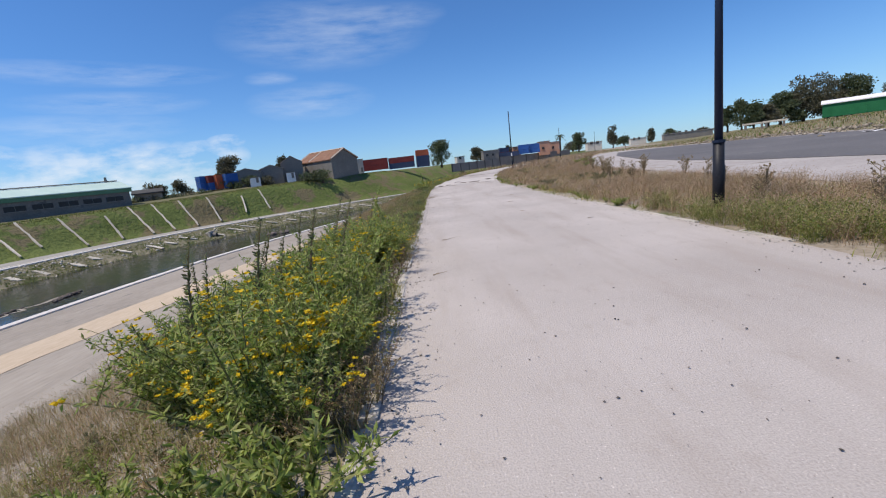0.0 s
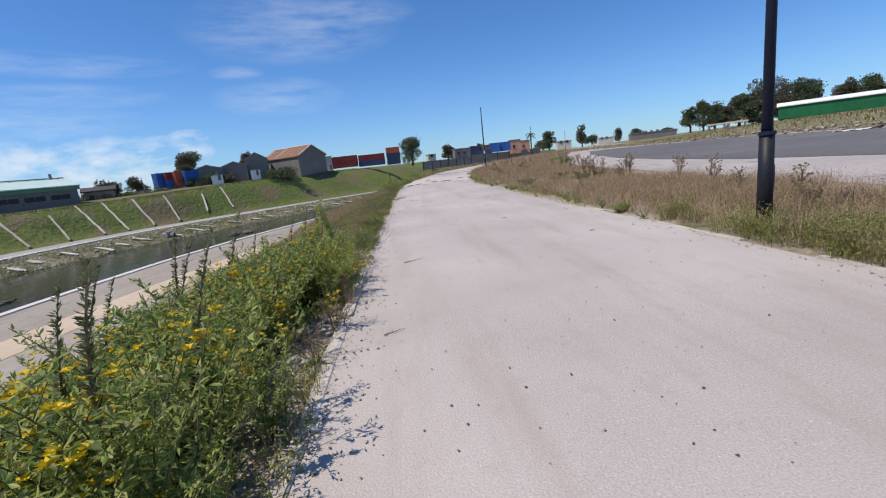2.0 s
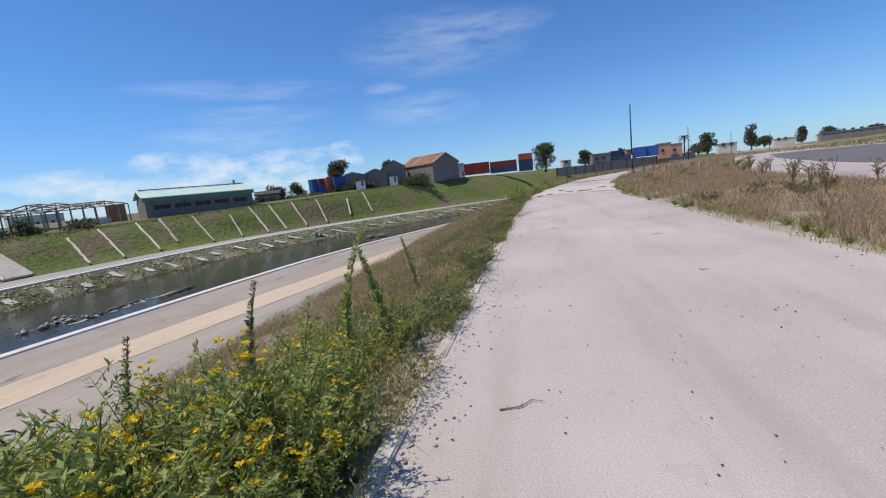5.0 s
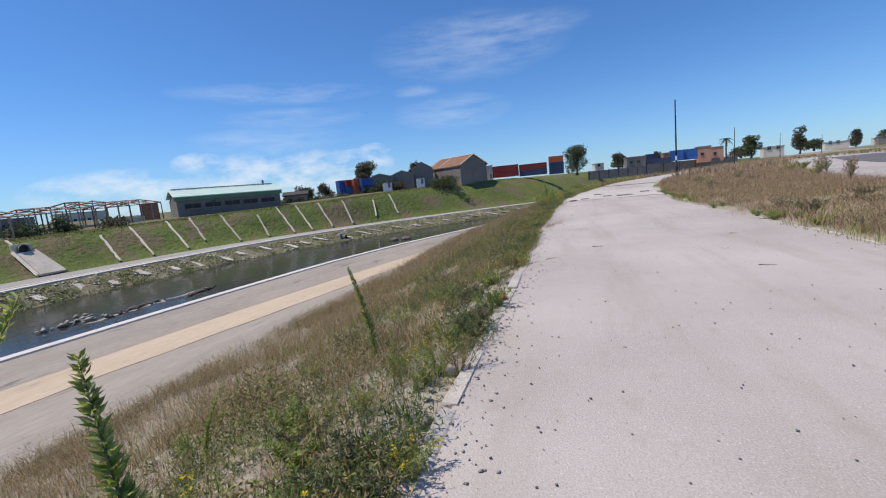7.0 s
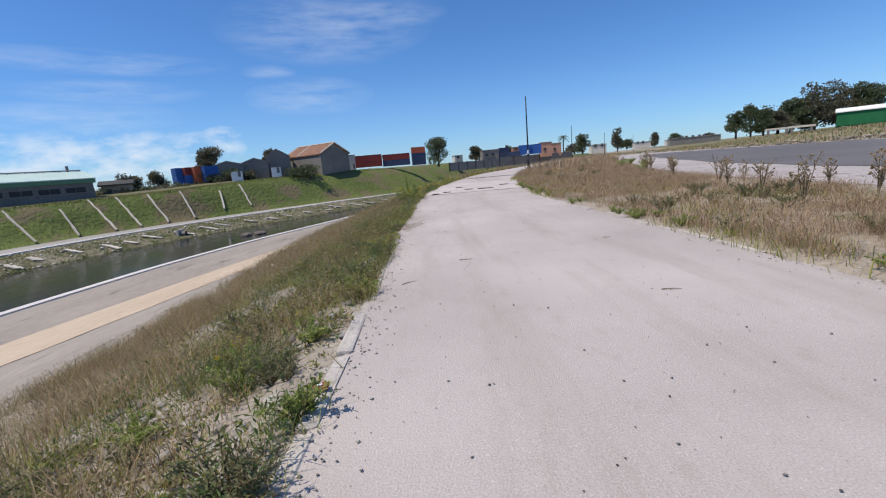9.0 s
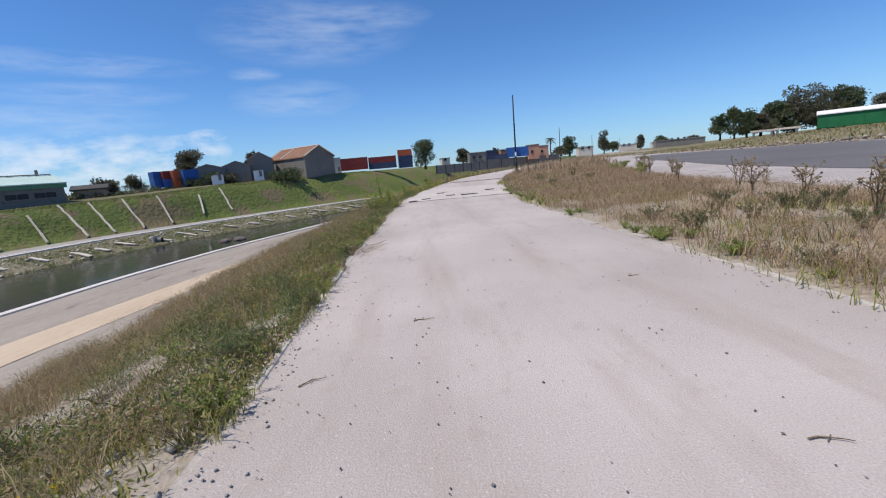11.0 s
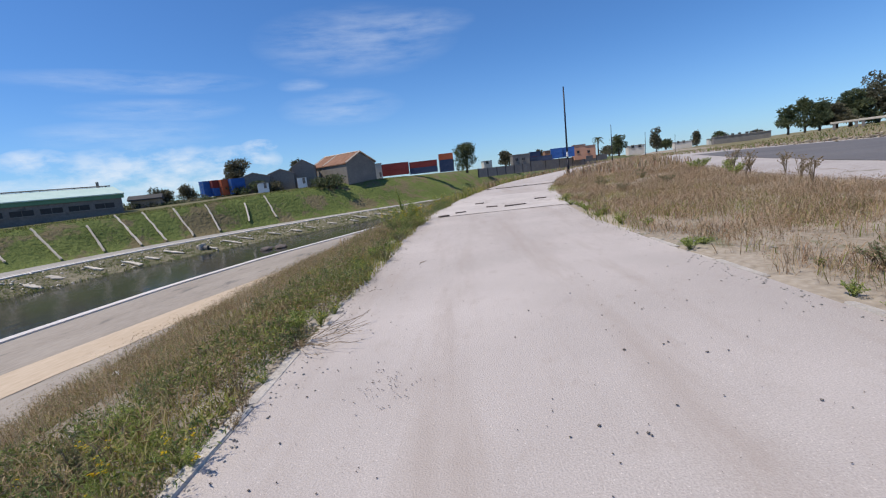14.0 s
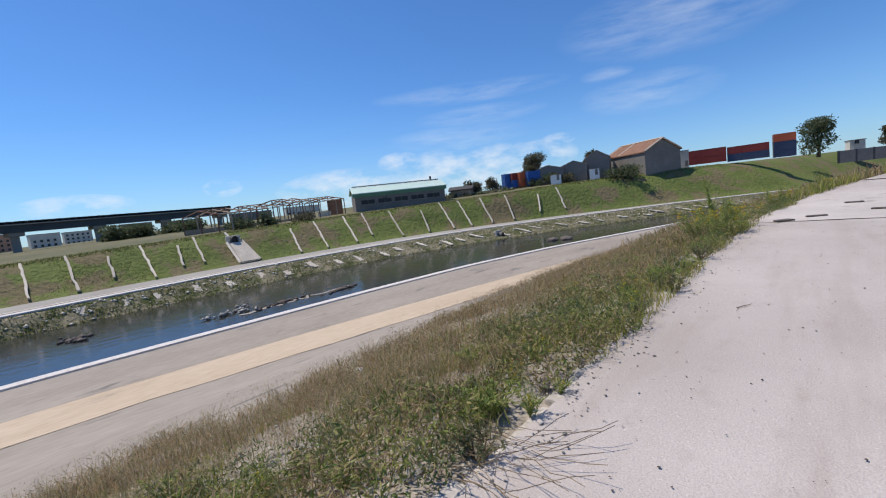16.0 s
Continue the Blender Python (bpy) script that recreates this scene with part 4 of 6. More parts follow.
# grey sheds with gables beside it
for bearing, d, w, eave, ridge, turn in ((-24.2, 178, 10.4, 4.9, 6.4, 109), (-21.3, 179, 9.0, 5.3, 6.9, 108), (-18.7, 181, 8.2, 7.2, 9.7, 106)):
    x, y = far_at(bearing, d)
    sh = thing("grey_shed", "grey rendered shed with a clay tile roof", "shed", Matrix.Translation((x, y, 3.6)) @ Matrix.Rotation(radians(turn), 4, "Z"), "sheds beside the gabled house")
    part("wall", prism(bmesh.new(), 12, w, eave, ridge, -3), M_GREYWALL, sh)
    part("roof", roof(bmesh.new(), 12, w, eave + 0.05, ridge + 0.05, 0.22, 0.15), M_CONCRETE, sh)
for bearing, d, z, sx, sz, mat_, label in ((-23.5, 168, 4.4, 3.6, 1.8, M_WHITE, "small white cabin on the far bank"), (-19.1, 170, 4.7, 3.2, 2.0, M_WHITE, "small white cabin on the far bank"),
                                           (-9.9, 192, 4.4, 2.6, 5.4, M_CREAM, "narrow cream lean-to beside the house")):
    x, y = far_at(bearing, d)
    cb = thing("cabin", label, "cabin", Matrix.Translation((x, y, z)) @ Matrix.Rotation(radians(-bearing), 4, "Z"))
    part("wall", box(bmesh.new(), 0, 0, sz / 2 - 0.8, sx, 3, sz + 1.6, 0, 0.05), mat_, cb)
    part("roof", box(bmesh.new(), 0, 0, sz + 0.1, sx + 0.4, 3.4, 0.2, 0, 0.03), M_GREYWALL, cb)
    part("door", box(bmesh.new(), sx * 0.2, -1.52, 0.9, 0.9, 0.1, 1.9), M_GREYWALL, cb)

# small brown house and ruins by the hall
x, y = far_at(-37.3, 158)
sm = thing("small_house", "small brown house with a dark flat roof", "house", Matrix.Translation((x, y, -0.3)) @ Matrix.Rotation(radians(30), 4, "Z"))
part("wall", box(bmesh.new(), 0, 0, 2.0, 7.5, 6, 6.0), M_CONCRETE, sm)
part("roof", prism(bmesh.new(), 8.4, 7, 5.2, 6.4, 4.8, 0.2), M_DARKWALL, sm)
for k in (-2, 1.6):
    window(sm, k, -3.05, 3.2, 1.2, 1.2)
x, y = far_at(-34.8, 166)
rw = thing("ruined_wall", "low broken brown wall among bushes", "wall", Matrix.Translation((x, y, 0.2)) @ Matrix.Rotation(radians(25), 4, "Z"))
for k in range(5):
    part("pillar", box(bmesh.new(), -6 + 3 * k, 0, 1.2 + 0.3 * (k % 2), 0.7, 0.7, 4.2), M_CONCRETE, rw)
part("wall", box(bmesh.new(), 0, 0.2, 0.5, 13, 0.3, 2.4), M_CONCRETE, rw)

# boundary wall along the far side, buildings in the distance ahead
for b0, d0, b1, d1, h, mat_ in ((2.5, 212, 9.0, 232, 1.7, M_BLOCKWALL), (9.0, 232, 18.0, 290, 2.6, M_BLOCKWALL)):
    p, q = Vector((*far_at(b0, d0), 0)), Vector((*far_at(b1, d1), 0))
    w = thing("boundary_wall", "long grey block boundary wall", "wall")
    dd = q - p
    n = 6
    for k in range(n):
        m_ = p + dd * ((k + 0.5) / n)
        part("panel", box(bmesh.new(), m_.x, m_.y, 1.7 + h / 2 - 1.2, dd.length / n - 0.1, 0.3, h + 2.4, math.atan2(dd.y, dd.x)), mat_, w)
        e = p + dd * (k / n)
        part("post", box(bmesh.new(), e.x, e.y, 1.75 + h / 2 - 1.2, 0.5, 0.5, h + 2.5, math.atan2(dd.y, dd.x)), M_DARKWALL, w)
for bearing, d, z, sx, sz, mat_, label in ((7.75, 234, 4.2, 8.5, 4.0, M_BLOCKWALL, "low grey workshop with a flat roof"), (3.6, 250, 4.8, 4.5, 2.4, M_CREAM, "small pale house behind the wall"),
                                           (14.8, 262, 5.0, 6, 5.4, M_ROSE, "salmon house with a flat roof"), (16.0, 280, 5.0, 6, 5.0, M_ROSE, "salmon house with a flat roof"), (11.2, 285, 4.8, 5, 5.2, M_TILE, "small reddish house behind the wall"),
                                           (21.0, 250, 4.2, 7.5, 2.0, M_CREAM, "low cream house with a flat roof"), (25.9, 330, 5.0, 10, 1.7, M_CREAM, "low cream house with a flat roof"), (29.5, 420, 5.5, 16, 2.2, M_CREAM, "low cream house with a flat roof"),
                                           (31.2, 300, 5.0, 26, 1.4, M_BLOCKWALL, "low grey walled yard"), (-83, 380, 0, 15, 9, M_CREAM, "pale distant apartment block"), (-86, 420, 0, 18, 12, M_ROSE, "distant reddish apartment block"), (-89, 400, 0, 14, 10, M_CREAM, "pale distant apartment block"), (-80.5, 460, 0, 18, 10, M_CREAM, "pale distant apartment block"), (-71, 380, 0, 22, 9, M_BLOCKWALL, "distant grey flat-roofed building"), (-75.5, 420, 0, 20, 11, M_BLOCKWALL, "distant grey flat-roofed building"), (-64, 300, 0, 24, 8, M_BLOCKWALL, "distant grey flat-roofed building"), (-58, 330, 0, 24, 9, M_CREAM, "pale distant apartment block")):
    x, y = far_at(bearing, d)
    hs = thing("distant_house", label, "house", Matrix.Translation((x, y, z)) @ Matrix.Rotation(radians(-bearing + 12), 4, "Z"))
    part("wall", box(bmesh.new(), 0, 0, sz / 2 - 1.2, sx, 7, sz + 2.4), mat_, hs)
    part("roof", box(bmesh.new(), 0, 0, sz + 0.1, sx + 0.5, 7.5, 0.3), M_PIER, hs)
    for st in range(max(1, int(sz / 3.2))):
        for k in range(max(1, int(sx / 3.5))):
            window(hs, -sx / 2 + 2 + k * 3.3, -3.55, 1.7 + st * 3.0, 1.3, 1.3)

# green hall and blue steel frame on the rise
x, y = far_at(51.4, 292)
gh = thing("green_hall", "long green metal hall with a white roof edge", "building", Matrix.Translation((x, y, 6.4)) @ Matrix.Rotation(radians(-46.5 + 4), 4, "Z"))
part("wall", box(bmesh.new(), 0, 0, 1.4, 78, 12, 6.4), M_GREENMETAL, gh)
part("roof", roof(bmesh.new(), 78, 12, 4.6, 6.2, 0.4, 0.6), M_WHITE, gh, "white metal roof edge")
for k in range(12):
    part("panel", box(bmesh.new(), -36 + 6.5 * k, -6.08, 1.5, 0.35, 0.2, 6.0), M_GREENMETAL, gh)
x, y = far_at(59.3, 150)
bf = thing("blue_steel_frame", "pale blue open steel frame on the rise", "frame", Matrix.Translation((x, y, 4.2)) @ Matrix.Rotation(radians(-52), 4, "Z"))
for k in range(5):
    part("post", beam(bmesh.new(), (-7 + 3.5 * k, 0, -2), (-7 + 3.5 * k, 0, 4.4), 0.16, 0.16, 6), M_BLUEMETAL, bf)
for z in (2.0, 4.4):
    part("rail", beam(bmesh.new(), (-7, 0, z), (7, 0, z), 0.13, 0.13, 6), M_BLUEMETAL, bf)
part("sheet", box(bmesh.new(), 2.5, 0.3, 2.4, 9, 0.1, 4.0), M_BLUEMETAL, bf)

# rough table-like barrier below the trees
for b, d in ((39.6, 150), (41.6, 147)):
    x, y = far_at(b, d)
    br = thing("concrete_barrier", "low concrete beam resting on two stubs", "barrier", Matrix.Translation((x, y, 2.9)) @ Matrix.Rotation(radians(-40), 4, "Z"), "concrete barriers on the rise")
    part("beam", box(bmesh.new(), 0, 0, 1.05, 5.6, 0.7, 0.5, 0, 0.05), M_RIB, br)
    for sx in (-2, 2):
        part("stub", box(bmesh.new(), sx, 0, 0.2, 0.6, 0.6, 1.6, 0, 0.05), M_GREYWALL, br)

# ---- trees ----


def tree(bearing, d, z, height, width, trunk, seed, label, leaf=M_TREELEAF, shape="round", n=2600, name="tree", size=0.45):
    g = np.random.default_rng(seed)
    x, y = far_at(bearing, d)
    t = thing(name, label, "tree", Matrix.Translation((x, y, z)))
    bm = bmesh.new()
    beam(bm, (0, 0, -1.5), (0.2, 0, trunk), 0.05 * width + 0.12, 0.03 * width + 0.08, 7)
    part("trunk", bm, M_BARK, t)
    balls = []
    k = {"round": 22, "pine": 20, "low": 14}[shape]
    for i in range(k):
        a, rr = g.random() * 6.283, math.sqrt(g.random()) * width * 0.36
        f = g.random()
        zz = trunk + (height - trunk) * (0.05 + 0.85 * f)
        if shape == "round":
            rr *= 1.25 - 0.75 * f
        if shape == "pine":
            rr *= 1.3 - 0.9 * f
        balls.append((rr * math.cos(a), rr * math.sin(a), zz, width * (0.13 + 0.12 * g.random()), (height - trunk) * (0.10 + 0.10 * g.random())))
    bm = bmesh.new()
    for bx_, by_, bz_, br_, bh_ in balls[: k // 2]:
        beam(bm, (0.15, 0, trunk * 0.75), (bx_ * 0.8, by_ * 0.8, bz_), 0.02 * width + 0.04, 0.03, 5)
    part("limbs", bm, M_BARK, t)
    which = g.integers(0, k, n)
    B = np.array(balls)[which]
    v = g.normal(0, 1, (n, 3))
    v /= np.linalg.norm(v, axis=1, keepdims=True)
    rad = (0.55 + 0.55 * g.random(n)) * np.where(g.random(n) < 0.08, 1.3, 1.0)
    p = B[:, :3] + v * rad[:, None] * np.stack([B[:, 3], B[:, 3], B[:, 4]], 1)
    dirs = v + g.normal(0, 0.6, (n, 3))
    vv, tt = leaves_at(p, dirs, size * (0.7 + 0.7 * g.random(n)) * 1.6, size * (0.6 + 0.6 * g.random(n)), seed)
    part("crown", tri_mesh("crown", vv, tt, leaf), leaf, t)
    return t


DT = "dark round broadleaf tree on the far bank"
tree(-26.1, 186, 3.4, 12.6, 10.5, 3.5, 1, DT, M_TREEDARK, n=5200)
tree(1.1, 212, 3.6, 12.6, 12.5, 0.8, 2, "leafy green tree beside the containers", n=3800)
tree(5.95, 240, 3.6, 8.6, 7.0, 0.4, 3, "small dark tree beside the workshop", M_TREEDARK)
tree(6.4, 300, 4, 7, 8, 2, 4, DT)
tree(10.2, 330, 4, 9, 7, 3, 5, DT, M_TREEDARK)
tree(-19.7, 208, 4, 11.5, 6, 5, 6, DT, M_TREEDARK)
tree(19.24, 240, 3.6, 8.6, 8.5, 0.3, 7, "dark round tree beyond the path")
tree(23.25, 270, 3.4, 11.2, 6.5, 0.4, 8, "dark tree beside a lamp pole", M_TREEDARK)
for i, b in enumerate((18.3, 24.3, 27.3, 29.4, 32.6)):
    tree(b, 330 + 20 * (i % 3), 4.6, (5, 5, 8.6, 5, 4)[i], (14, 13, 6, 10, 12)[i], 0.2, 20 + i, "distant dark tree beyond the field", M_TREELEAF if i % 2 else M_TREEDARK, n=1200, size=0.7)
for i, (b, h, w) in enumerate(((35.6, 14, 9), (36.9, 18, 8), (38.0, 15, 9))):
    tree(b, 300, 3.5, h, w * 1.3, 3.0, 40 + i, "tall dark pine on the rise", M_TREELEAF, "pine", n=2000, size=0.7)
for i, (b, h, w, d) in enumerate(((40.2, 17, 14, 320), (42.0, 23, 18, 330), (43.8, 25, 18, 335), (45.6, 22, 15, 340), (39.2, 11, 12, 310), (48.4, 19, 12, 400), (50, 19, 13, 400), (54.6, 20, 12, 380))):
    tree(b, d, 5.0 if d < 390 else 8, h, w * 1.35, 2.0, 50 + i, "broad dark broadleaf tree on the rise", M_TREEDARK if i % 3 else M_TREELEAF, n=5200, size=0.75)
for i, b in enumerate((-77.5, -76, -74.7, -72, -70.5)):
    tree(b, 200 + 12 * (i % 2), -1, 6.5, 13, 1.2, 60 + i, "dense dark shrub tree below the viaduct", M_TREELEAF, "low", n=1600, size=0.6)
for i, b in enumerate((-39.2, -38.4, -37.6, -36.6, -35.6, -34.6, -33.6, -32.6, -31.4, -30, -26.5, -24.2, -22.4, -17, -15.2, -58, -62, -65)):
    tree(b, 124 if b < -50 else 156 if b < -30 else 170, -0.2 if b < -30 else 2.9, 3.0 + (i * 13 % 5) * 0.3, 6 + (i * 7 % 4), 0.1, 80 + i, "low dark bush on the crest of the far bank", M_TREELEAF if i % 3 else M_TREEDARK, "low", n=700, name="bush")
for i, b in enumerate((-35.5, -33.2, -36.2)):
    tree(b, 190, 0.5, 8.5, 7, 3, 120 + i, DT, M_TREEDARK, n=1500)

# palm
x, y = far_at(17.0, 235)
pm = thing("palm_tree", "tall palm tree beyond the path", "tree", Matrix.Translation((x, y, 4.4)) @ Matrix.Scale(1.12, 4))
part("trunk", beam(bmesh.new(), (0, 0, -1), (0, 0, 6.5), 0.32, 0.24, 8), M_BARK, pm)
g = np.random.default_rng(5)
for k in range(16):
    a, up = k * 0.393 + g.random() * 0.2, g.uniform(-0.3, 0.9)
    pts, dirs = [], []
    for j in range(24):
        s = j / 23
        r, zz = 2.3 * s, 6.5 + up * 2.2 * s - 1.9 * s * s
        for sg in (-1, 1):
            pts.append((r * math.cos(a), r * math.sin(a), zz))
            dirs.append((math.cos(a + sg * 1.1), math.sin(a + sg * 1.1), -0.4))
    vv, tt = leaves_at(np.array(pts), np.array(dirs), 0.55, 0.12, k)
    part("frond", tri_mesh("frond", vv, tt, M_TREELEAF), M_TREELEAF, pm)

# rubble and tarp at the far side of the lot
g = np.random.default_rng(11)
for i, (x0, y0, ln, hh, n, mat_, lab) in enumerate(((43.5, 52, 26, 0.9, 420, M_MOUND, "low mounds of earthy rubble beside the asphalt"), (44, 26, 20, 1.2, 380, M_DARKSTONE, "low mound of dark rubble beside the asphalt"), (47, 75, 16, 0.9, 260, M_MOUND, "low mounds of earthy rubble beside the asphalt"))):
    n *= 4
    a = g.normal(0, 1, n)
    pts = np.stack([x0 + g.normal(0, 2.6, n), y0 + (g.random(n) - 0.5) * ln, 0.35 + hh * 0.35 * (1 + np.sin(a * 2)) * g.random(n)], 1)
    v, t = lumps(pts, 0.06 + 0.30 * g.random(n) ** 3, 31 + i)
    tagged(new("rubble_mound", tri_mesh("rubble_mound", v, t, mat_)), lab, "rubble", kind="stuff")
v, f = [], []
for i in range(9):
    for j in range(5):
        v.append((i * 0.5 - 2 + 0.15 * math.sin(j * 2 + i), j * 0.4 - 0.8, 0.12 + 0.10 * noise.noise((i * 0.7, j * 0.7, 0))))
for i in range(8):
    for j in range(4):
        f.append((i * 5 + j, i * 5 + j + 1, i * 5 + j + 6, i * 5 + j + 5))
o = new("tarp", mesh_from("tarp", v, f, M_WHITE, True))
o.location = (39.6, 37.5, 0.25)
tagged(o, "crumpled white plastic tarp at the edge of the asphalt", "tarp")

# ---- weeds: each plant is a thing with stems, leaves and flowers ----


def weed_meshes(seed, stems, height, spread, leaf_len, per_stem, flowers, spike=False, leaf=None, dry=0.0):
    """Meshes of one plant: stems that bend outwards, leaves all along them, flower heads near the tips."""
    g = np.random.default_rng(seed)
    leaf = leaf or M_LEAF
    sv, P, D, L, W, FP = [], [], [], [], [], []
    for i in range(stems):
        a, h = g.random() * 6.283, height * (0.6 + 0.45 * g.random())
        out = spread * (0.15 + 0.95 * g.random())
        base = np.array([math.cos(a), math.sin(a), 0]) * spread * 0.25 * g.random()
        bend = np.array([math.cos(a), math.sin(a), 0])
        side = np.array([-math.sin(a), math.cos(a), 0]) * g.normal(0, 0.12) * h
        pt = lambda s: base + bend * out * s ** 1.6 + side * s * s + np.array([0, 0, h * (s - 0.10 * s * s)])
        prev, r = pt(0), 0.006 + 0.004 * g.random()
        for k in range(1, 6):
            q = pt(k / 5)
            sv.append((prev, q, r * (1.15 - k / 6), r * (1.0 - k / 6)))
            prev = q
        m = per_stem
        s = (0.12 + 0.88 * g.random(m)) if not spike else (0.06 + 0.94 * g.random(m))
        ang = g.random(m) * 6.283
        for sj, aj in zip(s, ang):
            P.append(pt(sj))
            D.append((math.cos(aj), math.sin(aj), 0.85 if spike else g.uniform(-0.1, 0.9)))
            k = (1.15 - 0.75 * sj) if spike else (1.05 - 0.45 * sj)
            L.append(leaf_len * k * g.uniform(0.7, 1.3))
            W.append(leaf_len * k * g.uniform(0.2, 0.36))
        # short side shoots carry more leaves
        if not spike:
            for _ in range(5):
                s0 = g.uniform(0.35, 0.95)
                o = pt(s0)
                dv = np.array([g.normal(0, 1), g.normal(0, 1), 0.9])
                dv /= np.linalg.norm(dv)
                ln = height * g.uniform(0.10, 0.2)
                sv.append((o, o + dv * ln, 0.003, 0.0015))
                for _k in range(9):
                    u = g.random()
                    P.append(o + dv * ln * u)
                    D.append(tuple(dv * 0.6 + g.normal(0, 0.7, 3)))
                    L.append(leaf_len * 0.75 * g.uniform(0.6, 1.2))
                    W.append(leaf_len * 0.22)
                if g.random() < flowers * 0.18:
                    FP.append(o + dv * ln)
        if g.random() < flowers:
            for _ in range(8):
                FP.append(pt(g.uniform(0.84, 1.0)) + g.normal(0, 0.028, 3))
    # stems as three-sided tapers
    V, T, o = [], [], 0
    for p, q, r0, r1 in sv:
        for c, r in ((p, r0), (q, r1)):
            for k in range(3):
                V.append(c + np.array([math.cos(k * 2.094), math.sin(k * 2.094), 0]) * r)
        for k in range(3):
            n = (k + 1) % 3
            T += [(o + k, o + n, o + 3 + n), (o + k, o + 3 + n, o + 3 + k)]
        o += 6
    out = {"stem": tri_mesh("stem", V, T, M_DRYSTEM if dry else M_STEM)}
    v, t = leaves_at(np.array(P), np.array(D), np.array(L), np.array(W), seed)
    out["foliage"] = tri_mesh("foliage", v, t, leaf)
    if FP:
        fp, fd = [], []
        for c in FP:
            for k in range(9):
                aa = k * 0.698
                fp.append(c), fd.append((math.cos(aa), math.sin(aa), g.uniform(0.1, 0.7)))
        v, t = leaves_at(np.array(fp), np.array(fd), 0.024, 0.015, seed + 5)
        out["blossom"] = tri_mesh("blossom", v, t, M_FLOWER)
    return out


def plant(kind, meshes, x, y, z, scale, turn, label, group, tilt=0.0):
    p = thing(kind, label, "weed", Matrix.Translation((x, y, z)) @ Matrix.Rotation(turn, 4, "Z") @ Matrix.Rotation(tilt, 4, "Y") @ Matrix.Diagonal((scale, scale, scale, 1)), group)
    for n, me in meshes.items():
        part(n, me, None, p, "small yellow flower heads" if n == "blossom" else "")
    return p


def verge_at(u, y):
    return float(path_l(y)) - u, y, float(base_z(y)) + float(verge_z(u, y))


bushy = [weed_meshes(s, 13, 0.82, 0.42, 0.055, 58, 0.26) for s in (1, 2, 3)]
bushy_plain = [weed_meshes(s, 13, 0.78, 0.40, 0.062, 60, 0.12) for s in (4, 5)]
spikes = [weed_meshes(s, 1, 1.0, 0.13, 0.062, 460, 0.0, True) for s in (6, 7, 8)]
dark_spikes = [weed_meshes(s, 1, 1.0, 0.22, 0.038, 300, 0.0, True, M_LEAF2, 1) for s in (9, 10)]
dry_bush = [weed_meshes(s, 16, 0.8, 0.5, 0.04, 46, 0.0, False, M_BROWNGRASS, 1) for s in (15, 16)]
low_green = [weed_meshes(s, 12, 0.22, 0.22, 0.05, 16, 0.0) for s in (11, 12)]
grey_low = [weed_meshes(s, 16, 0.26, 0.26, 0.035, 16, 0.0, False, M_LEAF2, 1) for s in (13, 14)]
g = np.random.default_rng(21)
LB = "bushy green weed with yellow flowers on the verge"
LP = "bushy green leafy weed on the verge"
for y0, y1, u0, u1, n, fl in ((2.45, 3.3, 0.15, 0.8, 9, 0.9), (3.1, 4.9, 0.22, 1.4, 18, 0.65), (3.2, 4.7, 1.3, 2.1, 8, 0.4), (4.5, 6.7, 0.5, 2.3, 22, 0.2), (5.0, 7.4, 0.25, 1.5, 15, 0.15), (6.6, 8.2, 0.2, 1.9, 16, 0.3), (7.4, 9.2, 0.12, 1.3, 20, 0.2), (8.6, 10.2, 0.7, 2.4, 6, 0.4), (9.2, 10.35, 0.4, 1.7, 13, 0.6)):
    for i in range(n):
        u, y = g.uniform(u0, u1), g.uniform(y0, y1)
        fl_ = g.random() < fl
        me = bushy[g.integers(3)] if fl_ else bushy_plain[g.integers(2)]
        x, y, z = verge_at(u, y)
        plant("flowering_weed" if fl_ else "green_weed", me, x, y, z - 0.02, g.uniform(1.0, 1.42) * (0.72 if u < 0.35 else 1.0) * (0.58 if y > 9.15 else 0.74 if y > 8.4 else 0.86 if y > 7.3 else 1.0), g.random() * 6.28, LB if fl_ else LP, "weeds along the verge", g.uniform(-0.12, 0.05))
LS = "tall leafy weed spike standing among lower weeds"
for u, y, h, k, tilt in ((1.3, 3.2, 1.25, 3, -0.25), (1.0, 3.6, 1.25, 3, -0.2), (1.5, 3.9, 1.2, 4, -0.3), (0.8, 4.3, 1.2, 3, -0.15), (1.6, 3.7, 0.9, 4, -0.7), (1.5, 4.0, 1.1, 3, -0.4), (0.7, 4.8, 1.15, 3, -0.1), (1.2, 4.6, 1.2, 4, -0.2),
                         (1.9, 5.6, 1.25, 3, -0.1), (1.4, 6.0, 1.2, 4, -0.1), (1.1, 6.4, 1.3, 4, -0.15), (1.6, 6.6, 1.2, 3, -0.2), (2.2, 6.2, 1.2, 4, -0.1), (0.8, 8.2, 1.25, 3, -0.2), (1.1, 8.6, 1.2, 4, -0.15), (1.4, 8.0, 1.2, 3, -0.2),
                         (1.2, 12.9, 0.95, 1, -0.04), (0.64, 10.05, 1.3, 0, -0.06), (0.84, 9.55, 1.25, 2, -0.1), (2.0, 11.45, 0.55, 2, 0.03),
                         (0.55, 31.4, 1.25, 1, 0.0)):
    x, y, z = verge_at(u, y)
    me = (spikes + dark_spikes)[k]
    plant("tall_weed", me, x, y, z - 0.02, h * (1.75 if y < 7.5 else 1.45 if y < 9.3 else 1.18), g.random() * 0.6, LS, "tall weed spikes", tilt)
